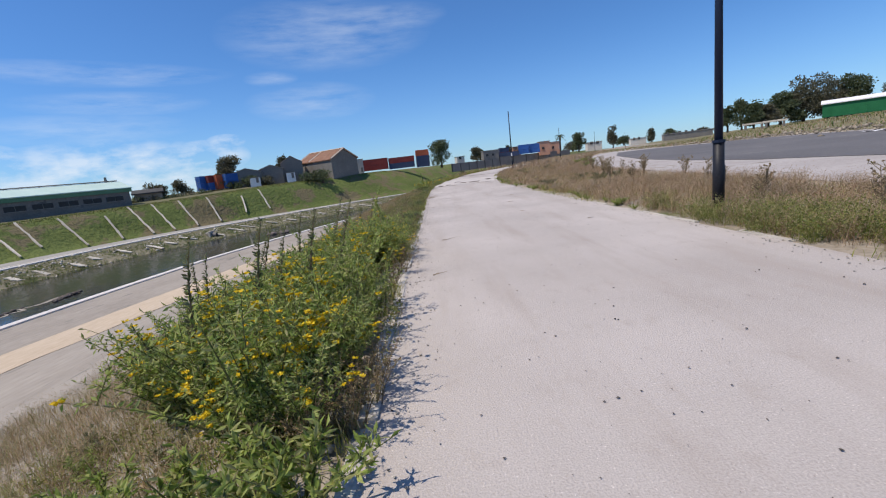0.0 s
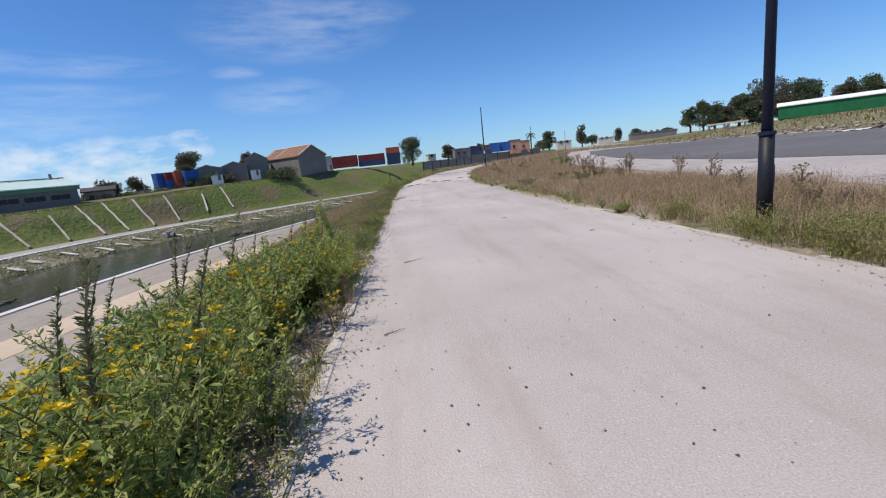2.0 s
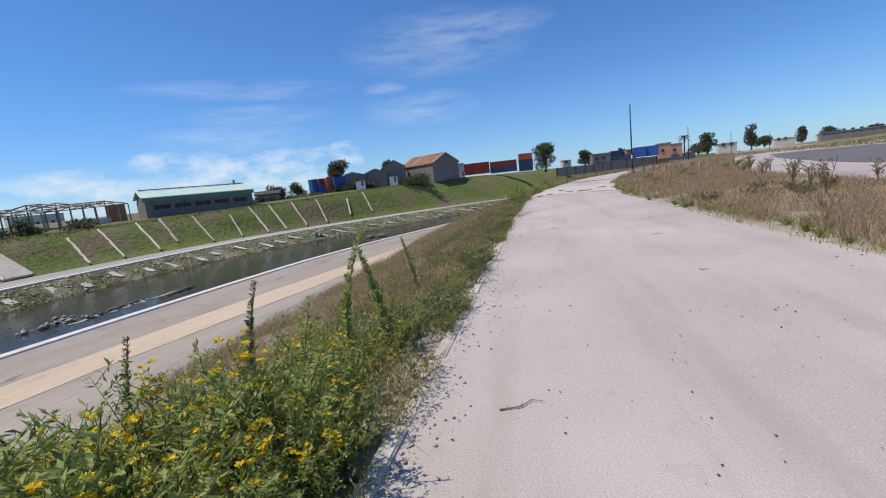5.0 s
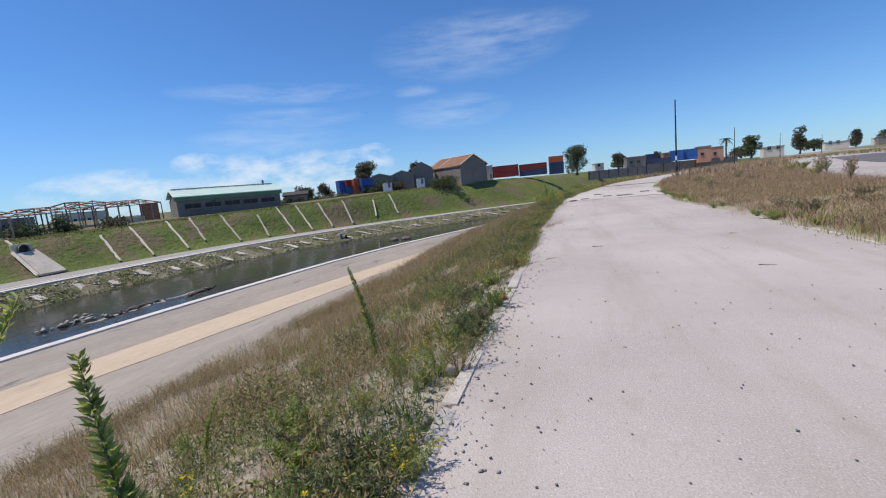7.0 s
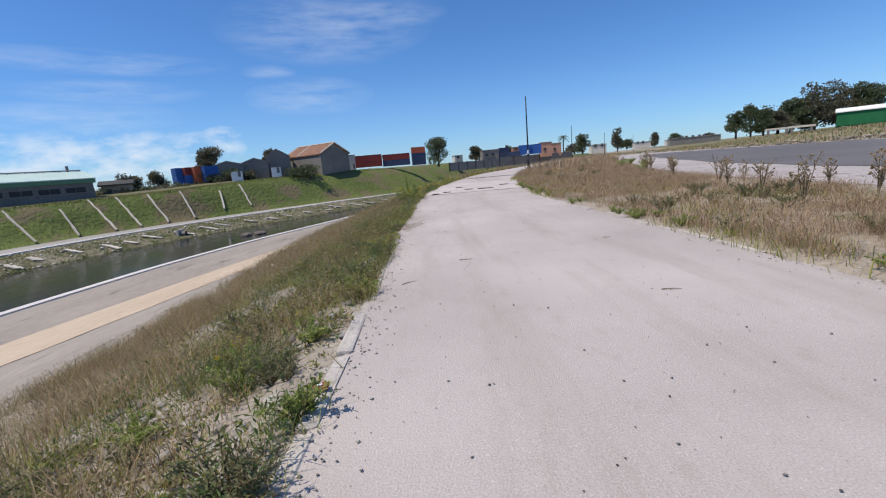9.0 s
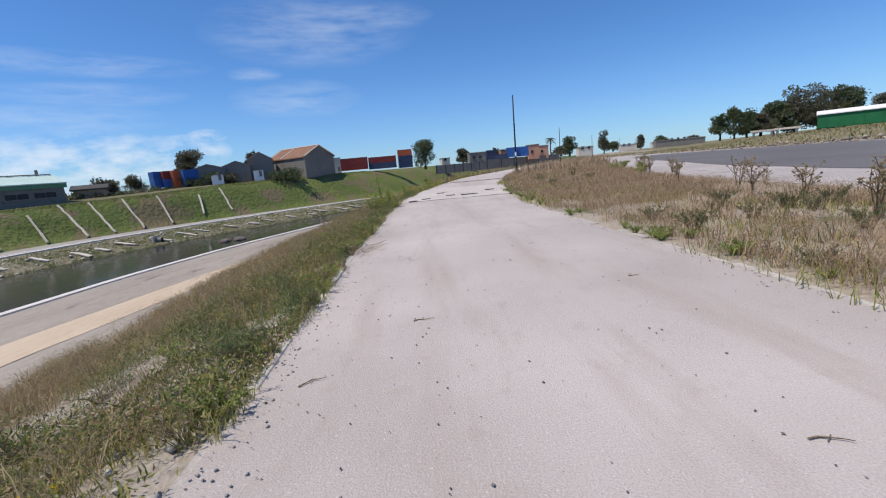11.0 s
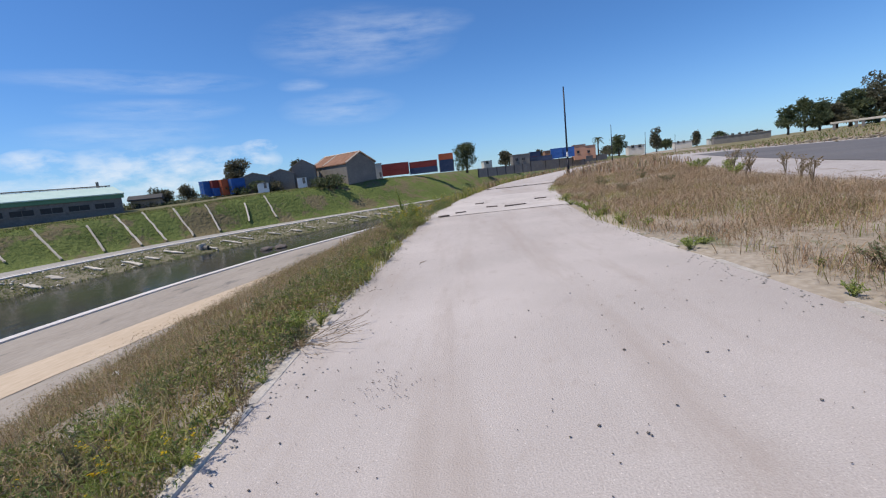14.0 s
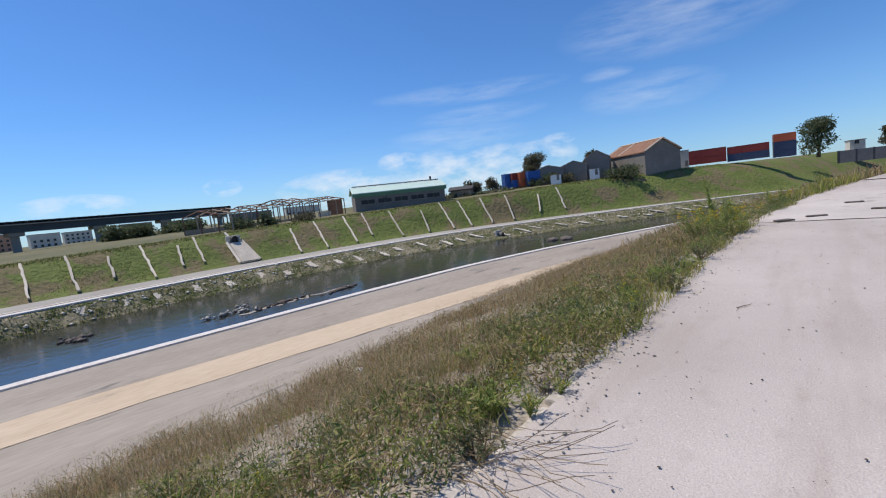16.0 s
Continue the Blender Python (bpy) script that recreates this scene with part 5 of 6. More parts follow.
for u, y, s in ((0.3, 30.4, 0.8), (0.1, 30.9, 0.8), (0.35, 31.2, 1.1), (0.6, 31.8, 1.2), (0.8, 31.0, 1.1), (0.3, 32.2, 1.0), (0.9, 32.4, 1.0), (0.5, 36.5, 0.8), (0.7, 38.0, 0.9), (0.5, 39.5, 0.7), (0.6, 42, 0.9), (0.8, 44, 0.8)):
    x, y, z = verge_at(u, y)
    plant("flowering_weed", bushy[g.integers(3)], x, y, z, s, g.random() * 6.28, "yellow-green flowering weed at the path edge", "weeds along the verge")
# knee-high bushy growth close to the kerb, thinning down the slope
for i in range(190):
    y = g.uniform(10.0, 34)
    u = 0.02 + 1.75 * g.random() ** 1.5
    if float(vnoise(u * 1.6, y * 0.7, 77)) < -0.12:
        continue
    x, y, z = verge_at(u, y)
    k = g.random()
    me = bushy_plain[g.integers(2)] if k < 0.62 else dry_bush[g.integers(2)]
    plant("bushy_weed" if k < 0.62 else "withered_weed", me, x, y, z - 0.02, g.uniform(0.22, 0.44), g.random() * 6.28,
          "small bushy green weed beside the kerb" if k < 0.62 else "withered brown weed beside the kerb", "small weeds beside the kerb", g.uniform(-0.3, 0.3))
# grey withered growth at the foot of the flowering weeds
for u, y, s in ((0.1, 2.5, 0.62), (0.02, 2.75, 0.6), (0.28, 2.4, 0.6), (0.05, 3.05, 0.5), (0.45, 2.35, 0.55), (0.15, 5.6, 0.5), (0.1, 6.3, 0.55), (0.1, 7.0, 0.5)):
    x, y, z = verge_at(u, y)
    plant("withered_weed", dry_bush[g.integers(2)], x, y, z - 0.02, s, g.random() * 6.28, "withered brown weed beside the kerb", "small weeds beside the kerb")
for i in range(60):
    y = 8 + 28 * g.random()
    x = float(path_r(y)) + g.uniform(0.0, 0.9)
    plant("low_weed", low_green[g.integers(2)], x, y, float(base_z(y)) - 0.01, g.uniform(0.5, 1.0), g.random() * 6.28, "low green leafy weed at the edge of dry grass", "low weeds on the verge")
for i in range(120):
    y = g.uniform(0.6, 31)
    u = g.uniform(-0.12, 2.2) if y > 12 else g.uniform(0.2, 2.8)
    x, y, z = verge_at(u, y)
    green = g.random() < 0.6
    plant("low_weed", (low_green if green else grey_low)[g.integers(2)], x, y, z - 0.01, g.uniform(0.6, 1.2), g.random() * 6.28,
          "low green leafy weed on dry soil" if green else "low greyish half-dry weed on dry soil", "low weeds on the verge")
for u, y in ((1.55, 1.95), (1.15, 1.8), (0.2, 1.85), (1.95, 2.05), (1.35, 2.1), (0.75, 1.95)):
    x, y, z = verge_at(u, y)
    plant("low_weed", low_green[0], x, y, z, 1.9, g.random() * 6.28, "fresh bright green weed shoots", "low weeds on the verge")

# ---- grass of the verge, as one body each ----


def clumps(points, height, radius, stalks, flecks, leaf_len, leaf_w, seed=0, top=0.0):
    """Tangled little plants: thin bent stalks with small leaves or seed flecks all through them."""
    q = np.random.default_rng(seed)
    n = len(points)
    h, r = np.asarray(height) * np.ones(n), np.asarray(radius) * np.ones(n)
    a, k = q.random((n, stalks)) * 6.283, np.sqrt(q.random((n, stalks))) * 0.4
    base = points[:, None, :] + np.stack([np.cos(a) * k * r[:, None], np.sin(a) * k * r[:, None], np.zeros_like(a)], 2)
    one = blades(base.reshape(-1, 3), (h[:, None] * (0.55 + 0.5 * q.random((n, stalks)))).ravel(), 0.0045 + 0.0 * a.ravel(), 0.8, seed, 0.9)
    a, f = q.random((n, flecks)) * 6.283, top + (1 - top) * q.random((n, flecks)) ** 0.8
    k = np.sqrt(q.random((n, flecks))) * (0.35 + 0.65 * f)
    p = points[:, None, :] + np.stack([np.cos(a) * k * r[:, None], np.sin(a) * k * r[:, None], f * h[:, None] * (0.7 + 0.35 * q.random((n, flecks)))], 2)
    p = p.reshape(-1, 3)
    d = q.normal(0, 1, p.shape) + np.array([0, 0, 0.6])
    two = leaves_at(p, d, leaf_len * (0.6 + 0.9 * q.random(len(p))), leaf_w * (0.7 + 0.6 * q.random(len(p))), seed + 1)
    return join([one, two])


def scatter(n, u0, u1, y0, y1, seed, scale=1.1, cut=0.0, power=1.0):
    """Points on the verge, thicker in patches."""
    q = np.random.default_rng(seed)
    m = n * 6
    u = u0 + (u1 - u0) * q.random(m) ** power
    y = y0 + (y1 - y0) * q.random(m)
    keep = vnoise(u * scale * 1.6, y * scale * 1.2, seed) + 0.5 * vnoise(u * scale * 5, y * scale * 5, seed + 3) + 0.5 * (q.random(m) - 0.5) > cut
    keep &= ~((vnoise(u * 0.9, y * 0.55, 90) + 0.35 * vnoise(u * 3, y * 3, 91) > 0.30 + 0.3 * q.random(m)) & (u < 1.6) & (y > 9.5) & (y < 15.0))
    keep &= ~((y > 19.3) & (y < 23.2) & (u < 0.15 * np.sin((y - 19.3) / 3.9 * np.pi) + 0.03))
    u, y = u[keep][:n], y[keep][:n]
    return np.stack([path_l(y) - u, y, base_z(y) + verge_z(u, y)], 1)


sets = []
for n, u0, u1, y0, y1, sd, sc, cut, pw, h0, h1, w, ln in ((13000, 0.02, 3.6, 0.3, 12, 1, 1.0, 0.12, 1.2, 0.06, 0.18, 0.006, 0.9), (11000, -0.05, 3.6, 12, 24, 2, 0.9, 0.15, 1.3, 0.06, 0.20, 0.0065, 0.9),
                                                          (9000, -0.1, 4.0, 24, 37, 31, 0.8, 0.12, 1.2, 0.08, 0.22, 0.009, 0.8), (5000, 0.1, 5.0, 37, 60, 3, 0.6, -0.1, 1.0, 0.25, 0.35, 0.025, 0.6)):
    p = scatter(n, u0, u1, y0, y1, sd, sc, cut, pw)
    sets.append(blades(p, h0 + h1 * g.random(len(p)) ** 1.5, w, ln, sd))
v, t = join(sets)
tagged(new("verge_grass", tri_mesh("verge_grass", v, t, M_GRASS)), "tufts of green grass on the sloping verge", "grass", kind="stuff")
sets = []
for n, u0, u1, y0, y1, sd, sc, cut, pw, h0, h1, w, ln in ((24000, 0.3, 6.0, 0.3, 12, 4, 0.7, 0.0, 0.75, 0.08, 0.24, 0.0036, 1.0), (28000, 0.55, 6.0, 12, 24, 5, 0.7, -0.05, 0.8, 0.08, 0.28, 0.0045, 0.9),
                                                          (18000, 0.5, 6.0, 24, 37, 35, 0.7, -0.1, 0.85, 0.10, 0.28, 0.007, 0.8), (6000, 0.3, 6.0, 37, 70, 6, 0.5, -0.2, 1.0, 0.25, 0.4, 0.03, 0.5)):
    p = scatter(n, u0, u1, y0, y1, sd, sc, cut, pw)
    sets.append(blades(p, h0 + h1 * g.random(len(p)), w, ln, sd, 1.2))
v, t = join(sets)
tagged(new("dry_verge_grass", tri_mesh("dry_verge_grass", v, t, M_BROWNGRASS)), "brown seeding grass on the sloping verge", "grass", kind="stuff")
# small broad leaves close to the ground, in patches
sets, sets2 = [], []
for n, u0, u1, y0, y1, sd, sc, cut, L in ((18000, -0.05, 2.8, 0.4, 11, 51, 0.9, 0.12, 0.040), (30000, 0.02, 2.6, 10, 24, 52, 0.9, 0.05, 0.05), (10000, -0.05, 2.6, 24, 37, 53, 0.8, 0.1, 0.06)):
    p = scatter(n, u0, u1, y0, y1, sd, sc, cut, 1.25)
    hump = np.clip(vnoise(p[:, 0] * 1.8, p[:, 1] * 1.8, sd + 1) + 0.6, 0, 1.4)
    p[:, 2] += g.random(len(p)) * 0.30 * hump
    dv = g.normal(0, 1, (len(p), 3)) + np.array([0, 0, 0.5])
    k = g.random(len(p)) < 0.58
    sets.append(leaves_at(p[k], dv[k], L * (0.6 + 0.9 * g.random(k.sum())), L * 0.32, sd))
    sets2.append(leaves_at(p[~k], dv[~k], L * (0.6 + 0.9 * g.random((~k).sum())), L * 0.25, sd + 9))
v, t = join(sets)
tagged(new("ground_herbs", tri_mesh("ground_herbs", v, t, M_HERB)), "low green herbs spreading on the verge", "weeds", kind="stuff")
for n, y0, y1, sd, L in ((16000, 0.4, 11, 61, 0.013), (34000, 11, 24, 62, 0.016), (22000, 24, 37, 63, 0.022)):
    p = scatter(n, 0.25, 5.9, y0, y1, sd, 0.7, -0.1, 0.85)
    p[:, 2] += 0.06 + g.random(len(p)) * 0.28 * np.clip(vnoise(p[:, 0] * 1.5, p[:, 1] * 1.5, sd) + 0.75, 0.2, 1.3)
    sets2.append(leaves_at(p, g.normal(0, 1, (len(p), 3)), L * (0.6 + 0.9 * g.random(len(p))), L * 0.6, sd))
v, t = join(sets2)
tagged(new("withered_herbs", tri_mesh("withered_herbs", v, t, M_BROWNGRASS)), "withered brown herbs on the verge", "weeds", kind="stuff")
# tangled clumps: grey-green and deep green near the kerb, brown seeding ones down the slope
sets = [clumps(scatter(230, 0.12, 2.3, 9.5, 24, 71, 0.8, 0.12, 1.2), 0.10 + 0.22 * g.random(230), 0.16 + 0.14 * g.random(230), 6, 90, 0.045, 0.009, 71),
        clumps(scatter(150, 0.1, 2.2, 24, 37, 72, 0.8, 0.1, 1.2), 0.12 + 0.24 * g.random(150), 0.2 + 0.16 * g.random(150), 6, 70, 0.06, 0.013, 72)]
v, t = join(sets)
tagged(new("deep_green_herbs", tri_mesh("deep_green_herbs", v, t, M_DEEPHERB)), "deep green and grey-green herb clumps beside the kerb", "weeds", kind="stuff")
sets = [clumps(scatter(900, 0.7, 6.0, 1.0, 13, 73, 0.6, -0.1, 0.9), 0.16 + 0.26 * g.random(900), 0.14 + 0.16 * g.random(900), 9, 46, 0.018, 0.006, 73, 0.35),
        clumps(scatter(1050, 0.5, 6.0, 12, 25, 74, 0.6, -0.1, 0.9), 0.14 + 0.32 * g.random(1050), 0.14 + 0.18 * g.random(1050), 10, 50, 0.02, 0.007, 74, 0.35),
        clumps(scatter(800, 0.4, 6.0, 25, 38, 75, 0.6, -0.1, 0.9), 0.16 + 0.32 * g.random(800), 0.18 + 0.2 * g.random(800), 8, 46, 0.03, 0.011, 75, 0.35)]
v, t = join(sets)
tagged(new("seeding_weeds", tri_mesh("seeding_weeds", v, t, M_SEEDWEED)), "brown seeding weed tufts down the verge", "weeds", kind="stuff")
# loose stones and clods in the verge
q = scatter(2600, 0.05, 3.4, 1, 30, 8, 0.6, 0.0)
v, t = lumps(q + np.array([0, 0, 0.0]), 0.008 + 0.085 * g.random(len(q)) ** 4, 8)
tagged(new("verge_stones", tri_mesh("verge_stones", v, t, M_STONE)), "pale stones and clods in the verge", "stones", kind="stuff")

# ---- the dry field beside the path ----


def field_scatter(n, u0, u1, y0, y1, seed, scale, cut):
    q = np.random.default_rng(seed)
    m = n * 8
    u, y = u0 + (u1 - u0) * q.random(m), y0 + (y1 - y0) * q.random(m)
    x = path_r(y) + u
    keep = (x < gravel_l(y) - 0.2 - 1.2 * q.random(m)) & (vnoise(u * scale * 1.7, y * scale * 1.5, seed) + 0.5 * vnoise(u * scale * 5, y * scale * 5, seed + 2) + 0.5 * (q.random(m) - 0.5) + np.minimum(0.0, (u - 0.8) * 0.35) > cut)
    u, y, x = u[keep][:n], y[keep][:n], x[keep][:n]
    return np.stack([x, y, base_z(y) + land_z(u, y)], 1)


sets = []
p = field_scatter(46000, 0.2, 9, -2, 18, 11, 0.8, -0.1)
sets.append(blades(p, 0.10 + 0.36 * g.random(len(p)) ** 1.6, 0.0035, 1.1, 11, 1.3))
p = field_scatter(60000, 0.2, 11, 18, 52, 12, 0.7, -0.08)
sets.append(blades(p, 0.08 + 0.30 * g.random(len(p)) ** 1.6, 0.006, 1.1, 12, 1.3))
p = field_scatter(1500, 0.25, 8, -1, 15, 81, 0.5, -0.25)
sets.append(clumps(p, 0.24 + 0.30 * g.random(len(p)), 0.20 + 0.16 * g.random(len(p)), 14, 60, 0.022, 0.008, 81, 0.3))
p = field_scatter(1900, 0.3, 10, 15, 46, 82, 0.5, -0.15)
sets.append(clumps(p, 0.16 + 0.30 * g.random(len(p)), 0.22 + 0.2 * g.random(len(p)), 12, 46, 0.03, 0.011, 82, 0.3))
v, t = join(sets)
tagged(new("dry_grass", tri_mesh("dry_grass", v, t, M_STRAW)), "dry straw-coloured grass between path and yard", "grass", kind="stuff")
p = field_scatter(16000, -0.12, 5, 2, 45, 13, 0.35, 0.05)
v, t = blades(p, 0.08 + 0.2 * g.random(len(p)), 0.010, 0.9, 13)
tagged(new("field_grass", tri_mesh("field_grass", v, t, M_GRASS)), "green grass tufts among dry grass", "grass", kind="stuff")
p = field_scatter(330, 0.12, 1.5, 1.5, 11, 83, 0.7, 0.0)
v, t = clumps(p, 0.18 + 0.30 * g.random(len(p)), 0.16 + 0.14 * g.random(len(p)), 8, 90, 0.034, 0.012, 83)
tagged(new("olive_weeds", tri_mesh("olive_weeds", v, t, M_HERB)), "olive green weeds between kerb and dry grass", "weeds", kind="stuff")
p = field_scatter(9000, 0.0, 9, 1, 40, 14, 0.5, 0.0)
v, t = lumps(p, 0.008 + 0.03 * g.random(len(p)) ** 3, 14)
tagged(new("field_stones", tri_mesh("field_stones", v, t, M_STONE)), "pale pebbles on the dry field", "stones", kind="stuff")
# rough growth beyond the yard and along the far path
q = np.random.default_rng(17)
n = 9000
ys = 48 + 130 * q.random(n) ** 1.4
side = q.random(n) < 0.5
xs = np.where(side, path_r(ys) + 0.3 + 9 * q.random(n), path_l(ys) - 0.3 - 9 * q.random(n))
zs = base_z(ys) - np.where(side, 0, 0.29 * np.maximum(0, path_l(ys) - xs - 0.3))
v, t = blades(np.stack([xs, ys, zs], 1), 0.35 + 0.5 * q.random(n), 0.06, 0.5, 14)
tagged(new("far_verge_grass", tri_mesh("far_verge_grass", v, t, M_STRAW)), "rough yellowish grass beside the distant path", "grass", kind="stuff")
n = 15000
xs, ys = 44 + 130 * q.random(n) ** 1.3, -20 + 190 * q.random(n)
zs = base_z(ys) + land_z(xs - path_r(ys), ys)
v, t = blades(np.stack([xs, ys, zs], 1), 0.18 + 0.4 * q.random(n), 0.08, 0.8, 15)
tagged(new("scrub_grass", tri_mesh("scrub_grass", v, t, M_STRAW)), "sparse dry scrub on the rising ground", "grass", kind="stuff")
v, t = blades(np.stack([xs + 3 * q.random(n), ys + 3, zs], 1)[::2], 0.25 + 0.5 * q.random(n)[::2], 0.14, 0.8, 16)
tagged(new("green_scrub", tri_mesh("green_scrub", v, t, M_BANKGRASS)), "green scrub on the rising ground", "grass", kind="stuff")
# turf of the far bank
n = 40000
ys = -30 + 235 * q.random(n)
s = q.random(n) ** 0.8 * 1.25
pts = np.array([tuple(up_bank(y, min(1.0, a)) + Vector((-12 * max(0.0, a - 1.0), 0, 0))) for y, a in zip(ys, s)])
v, t = blades(pts - np.array([0, 0, 0.05]), (0.10 + 0.22 * q.random(n)) * (0.6 + 1.6 * (s > 0.9)), 0.14, 0.9, 17)
tagged(new("bank_turf", tri_mesh("bank_turf", v, t, M_BANKGRASS)), "uneven green turf on the far embankment", "grass", kind="stuff")
n = 16000
ys = -30 + 230 * q.random(n)
s = q.random(n)
pts = np.stack([bank_w(ys) + (road_1(ys) - bank_w(ys)) * s * 0.95, ys, -9.75 + 2.5 * s * 0.95], 1)
v, t = blades(pts, 0.12 + 0.3 * q.random(n), 0.16, 0.9, 18)
tagged(new("river_edge_weeds", tri_mesh("river_edge_weeds", v, t, M_BANKGRASS)), "dark weeds along the far water edge", "grass", kind="stuff")

# ---- thistles and dry shrubs in the field ----


def thistle_meshes(seed, height):
    r = np.random.default_rng(seed)
    bm, heads = bmesh.new(), []
    P, D = [], []
    for i in range(5):
        a = r.random() * 6.283
        top = Vector((math.cos(a) * 0.22 * r.random(), math.sin(a) * 0.22 * r.random(), height * r.uniform(0.7, 1.0)))
        beam(bm, (0, 0, 0), top, 0.012, 0.006, 5)
        for k in range(5):
            s = r.uniform(0.35, 0.95)
            b = r.random() * 6.283
            q0 = top * s
            q1 = q0 + Vector((math.cos(b) * 0.17, math.sin(b) * 0.17, r.uniform(0.10, 0.24)))
            beam(bm, q0, q1, 0.006, 0.004, 4)
            heads.append((q1, r.uniform(0.02, 0.034)))
            for _ in range(6):
                P.append(q0 + (q1 - q0) * r.random()), D.append(r.normal(0, 1, 3))
    out = []
    for nm, b_, m_ in (("stem", bm, M_DRYSTEM),):
        me = bpy.data.meshes.new(nm)
        b_.to_mesh(me), b_.free()
        me.materials.append(m_)
        out.append((nm, me))
    v, t = leaves_at(np.array(P), np.array(D), 0.075, 0.016, seed)
    out.append(("foliage", tri_mesh("foliage", v, t, M_BROWNGRASS)))
    return out, heads


bm = bmesh.new()
bmesh.ops.create_icosphere(bm, subdivisions=1, radius=1.0, matrix=Matrix.Diagonal((1, 1, 0.8, 1)))
HEAD = bpy.data.meshes.new("seed_head")
bm.to_mesh(HEAD), bm.free()
HEAD.materials.append(M_DRYSTEM)
thistles = [thistle_meshes(s, 0.85) for s in (1, 2, 3)]
for i, (x, y, s) in enumerate(((10.2, 25.9, 1.15), (11.6, 26.6, 0.8), (13.0, 36.0, 1.1), (13.4, 34.6, 1.0), (12.2, 35.0, 1.0), (9.6, 24.6, 1.0), (8.9, 22.3, 1.0), (8.2, 20.2, 1.1), (9.7, 20.1, 1.15), (13.9, 38.6, 1.2),
                               (6.6, 6.4, 0.85), (7.4, 6.0, 0.8), (5.9, 5.3, 0.55), (8.6, 13.6, 0.9), (7.6, 11.4, 0.7), (9.2, 16.0, 1.0), (8.0, 17.5, 0.9), (7.3, 9.6, 0.8), (11.2, 30.5, 1.0), (12.0, 32.0, 0.9), (10.8, 22.4, 0.9), (6.3, 8.4, 0.6))):
    th = thing("thistle", "dry brown thistle with round seed heads", "weed", Matrix.Translation((x, y, float(base_z(y)))) @ Matrix.Rotation(i * 1.3, 4, "Z") @ Matrix.Diagonal((s, s, s, 1)), "dry thistles in the field")
    for nm, me in thistles[i % 3][0]:
        part(nm, me, None, th)
    for place, size in thistles[i % 3][1]:
        o = part("seed_head", HEAD, None, th)
        o.location, o.scale = place, (size, size, size)
for i in range(26):
    y = g.uniform(3, 45)
    x = float(path_r(y)) + g.uniform(0.6, 1.0 + 0.55 * (float(gravel_l(y)) - float(path_r(y))))
    s = g.uniform(0.9, 1.8)
    plant("dry_shrub", grey_low[g.integers(2)], x, y, float(base_z(y)), s, g.random() * 6.28, "low greyish dry shrub among straw grass", "dry shrubs in the field")
for x, y, s in ((14.5, 40, 2.6), (12.9, 36.8, 2.4), (14.0, 42, 2.4), (15.4, 44, 2.6)):
    plant("green_shrub", low_green[g.integers(2)], x, y, float(base_z(y)), s, g.random() * 6.28, "green shrub at the edge of the yard", "dry shrubs in the field")

# ---- loose things on the path ----
n = 2800
ys = g.uniform(0.5, 34, n)
xs = np.array([float(path_l(y)) for y in ys]) + 0.05 + g.random(n) ** 1.5 * 4.7
pts = np.stack([xs, ys, base_z(ys) + 0.008], 1)
n2 = 70
pts = np.concatenate([pts, np.stack([0.55 + g.normal(0, 0.14, n2), 20.6 + g.normal(0, 0.16, n2), np.full(n2, 0.012)], 1)])
sz = np.concatenate([0.0025 + 0.009 * g.random(n) ** 3, np.full(n2, 0.0065)])
v, t = lumps(pts, sz, 41)
tagged(new("path_pebbles", tri_mesh("path_pebbles", v, t, M_PEBBLE)), "small dark pebbles scattered on the path", "pebbles", kind="stuff")
# crumbs along both edges
n = 2600
ys = g.uniform(0.5, 34, n)
left = g.random(n) < 0.6
xs = np.where(left, path_l(ys) + np.abs(g.normal(0, 0.16, n)), path_r(ys) - np.abs(g.normal(0, 0.22, n)))
v, t = lumps(np.stack([xs, ys, base_z(ys) + 0.006], 1), 0.004 + 0.012 * g.random(n) ** 2, 42)
tagged(new("edge_crumbs", tri_mesh("edge_crumbs", v, t, M_STONE)), "pale crumbs of stone along the path edges", "pebbles", kind="stuff")


def twig(x, y, turn, length, label="thin dry twig lying on the path"):
    bm = bmesh.new()
    p = Vector((0, 0, 0.01))
    for k in range(4):
        q = p + Vector((length / 4, g.normal(0, 0.02), 0.003 * (k % 2)))
        beam(bm, p, q, 0.006 - 0.001 * k, 0.005 - 0.001 * k, 5)
        p = q
    beam(bm, (length * 0.4, 0, 0.012), (length * 0.55, 0.06, 0.014), 0.003, 0.002, 4)
    me = bpy.data.meshes.new("twig")
    bm.to_mesh(me), bm.free()
    me.materials.append(M_DRYSTEM)
    o = new("twig", me)
    o.matrix_world = Matrix.Translation((x, y, float(base_z(y)))) @ Matrix.Rotation(turn, 4, "Z")
    tagged(o, label, "twig", "twigs on the path")


for x, y, a, ln in ((0.12, 8.7, 0.15, 0.28), (2.6, 15.4, -0.5, 0.18), (2.4, 12.2, -0.4, 0.12), (0.7, 17.6, 0.2, 0.2), (3.2, 18.4, 0.5, 0.14), (-0.1, 16.5, 0.4, 0.2), (0.35, 25.2, 0.7, 0.2), (3.3, 9.4, -0.2, 0.14), (-0.05, 5.9, 0.5, 0.2)):
    twig(x, y, a, ln)

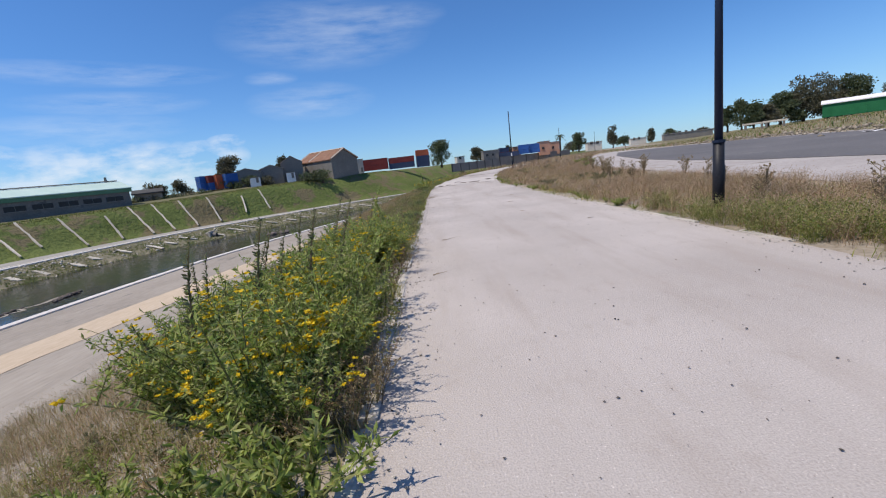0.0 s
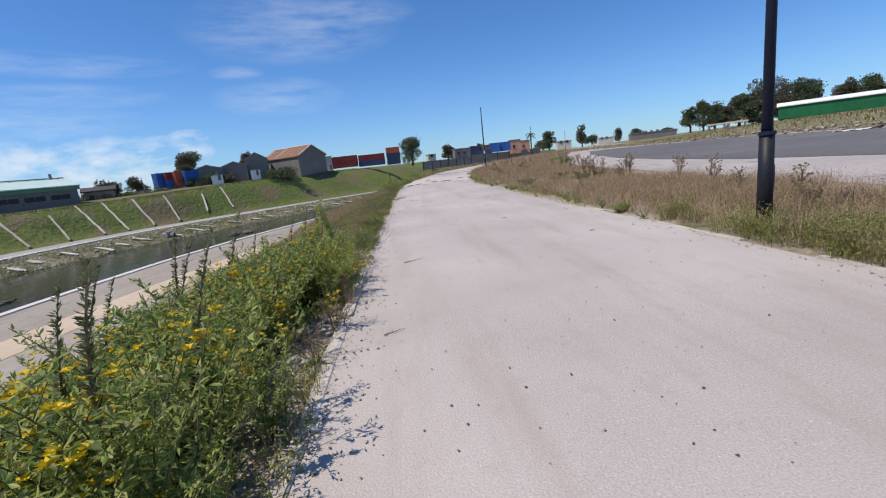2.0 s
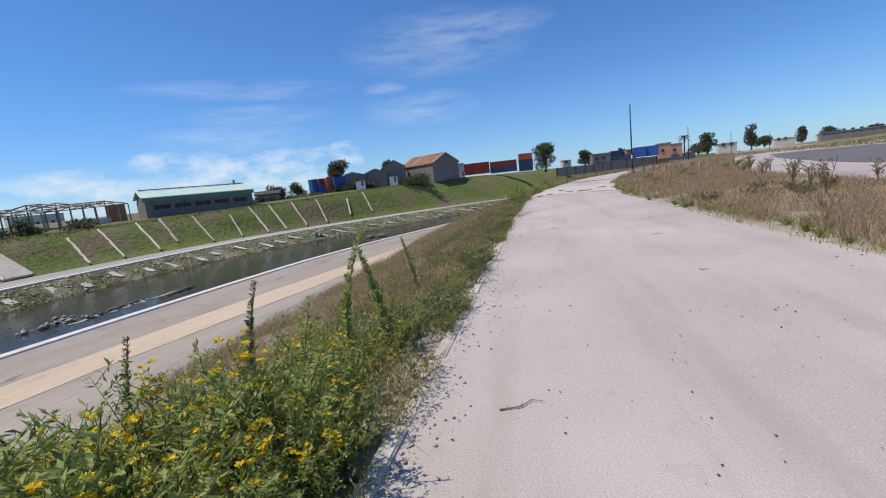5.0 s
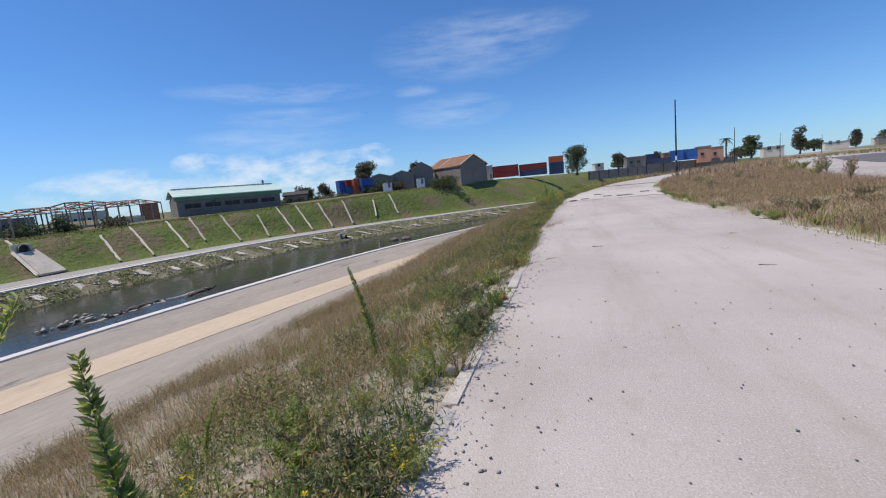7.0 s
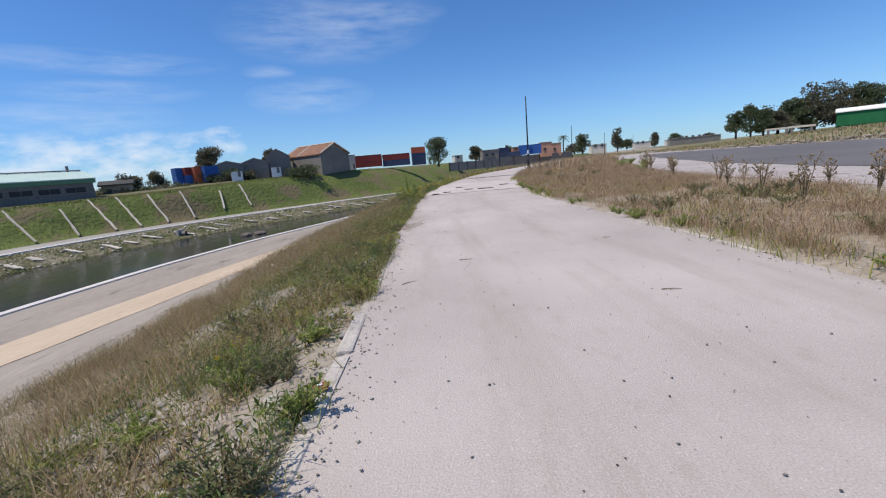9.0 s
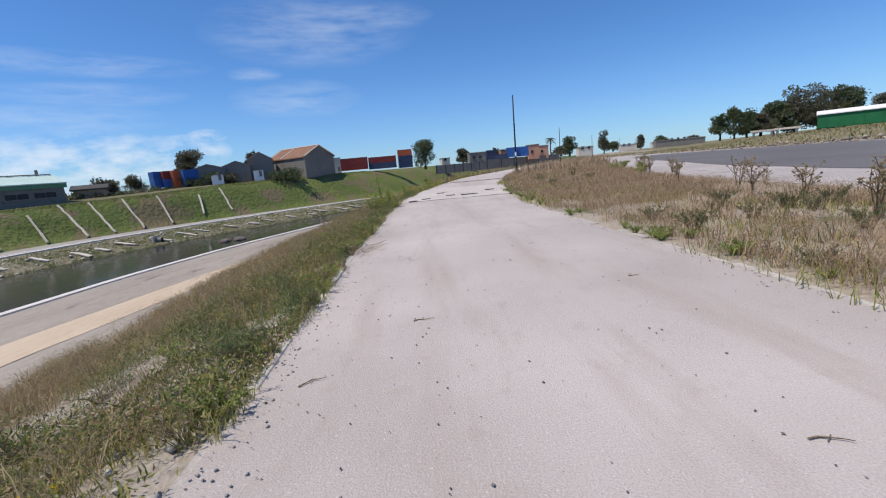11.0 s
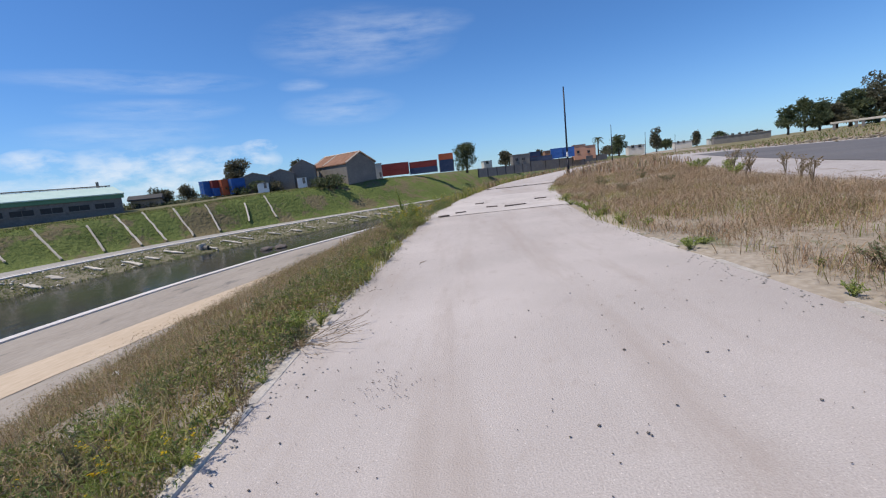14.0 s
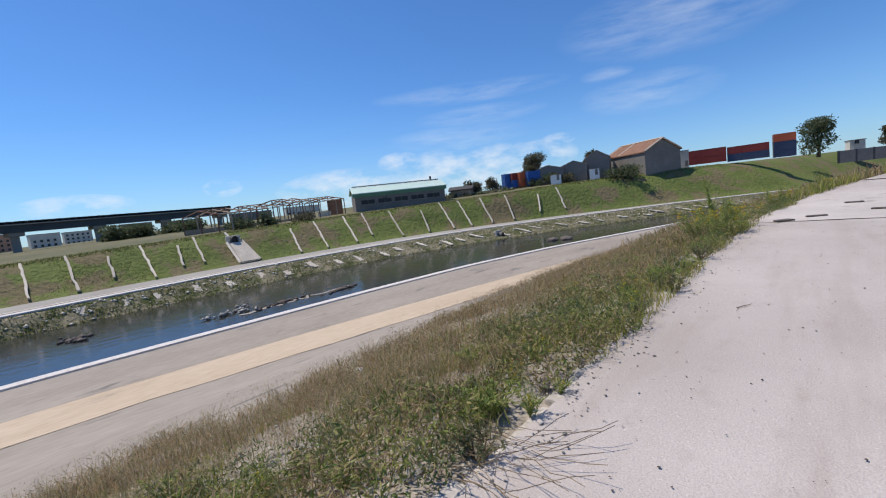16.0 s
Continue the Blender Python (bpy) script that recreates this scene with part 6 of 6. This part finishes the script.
# fallen wiry branch hanging over the kerb
br = thing("dry_branch", "wiry dry branch lying over the kerb", "branch", Matrix.Translation((-0.45, 21.75, 0.02)))
bm = bmesh.new()
r = random.Random(4)
for k in range(34):
    p = Vector((r.uniform(-0.35, 0.25), r.uniform(-0.35, 0.3), 0.02))
    a = r.uniform(-0.5, 0.9)
    for _ in range(4):
        a += r.uniform(-0.35, 0.35)
        q = p + Vector((math.cos(a) * 0.11, math.sin(a) * 0.11, r.uniform(-0.01, 0.035)))
        beam(bm, p, q, 0.0025, 0.002, 3)
        p = q
part("twig_tangle", bm, M_DRYSTEM, br)

# litter
bm = bmesh.new()
box(bm, 0, 0, 0.02, 0.10, 0.07, 0.035, 0.4, 0.01)
for vv in bm.verts:
    vv.co.z += 0.012 * noise.noise(vv.co * 40)
wr = thing("crumpled_wrapper", "crumpled red and white wrapper on the kerb", "litter", Matrix.Translation((-0.47, 13.92, 0.03)))
part("foil", bm, M_RED, wr)
part("label_patch", box(bmesh.new(), -0.01, -0.005, 0.0405, 0.045, 0.04, 0.004, 0.4), M_WHITE, wr, "white printed patch")
x, y, z = verge_at(4.1, 23.9)
bm = bmesh.new()
bmesh.ops.create_icosphere(bm, subdivisions=2, radius=0.075, matrix=Matrix.Diagonal((1.3, 0.9, 0.5, 1)))
for vv in bm.verts:
    vv.co *= 1 + 0.3 * noise.noise(vv.co * 14)
me = bpy.data.meshes.new("white_scrap")
bm.to_mesh(me), bm.free()
me.materials.append(M_WHITE)
o = new("white_scrap", me)
o.location = (x, y, z + 0.12)
tagged(o, "crumpled white plastic scrap in the grass", "litter")

# broken concrete on the slab
for i, (x, y, sx, sy, a) in enumerate(((3.15, 33.9, 0.8, 0.16, 0.1), (2.3, 34.2, 0.4, 0.12, -0.2), (1.1, 33.3, 0.4, 0.16, 0.3), (4.4, 35.6, 0.45, 0.16, 0.0), (0.5, 32.7, 0.35, 0.25, 0.6), (1.9, 36.0, 0.4, 0.15, 0.2))):
    bm = bmesh.new()
    box(bm, 0, 0, 0.0, sx, sy * 0.7, 0.04, a, 0.01)
    for vv in bm.verts:
        vv.co += Vector((noise.noise(vv.co * 9 + Vector((i, 0, 0))), noise.noise(vv.co * 9 + Vector((0, i, 0))), 0)) * 0.06
    me = bpy.data.meshes.new("concrete_fragment")
    bm.to_mesh(me), bm.free()
    me.materials.append(M_DARKSTONE)
    o = new("concrete_fragment", me)
    o.location = (x, y, float(base_z(y)) + 0.03)
    tagged(o, "flat dark weathered fragment lying on the slab", "fragment", "fragments on the slab")
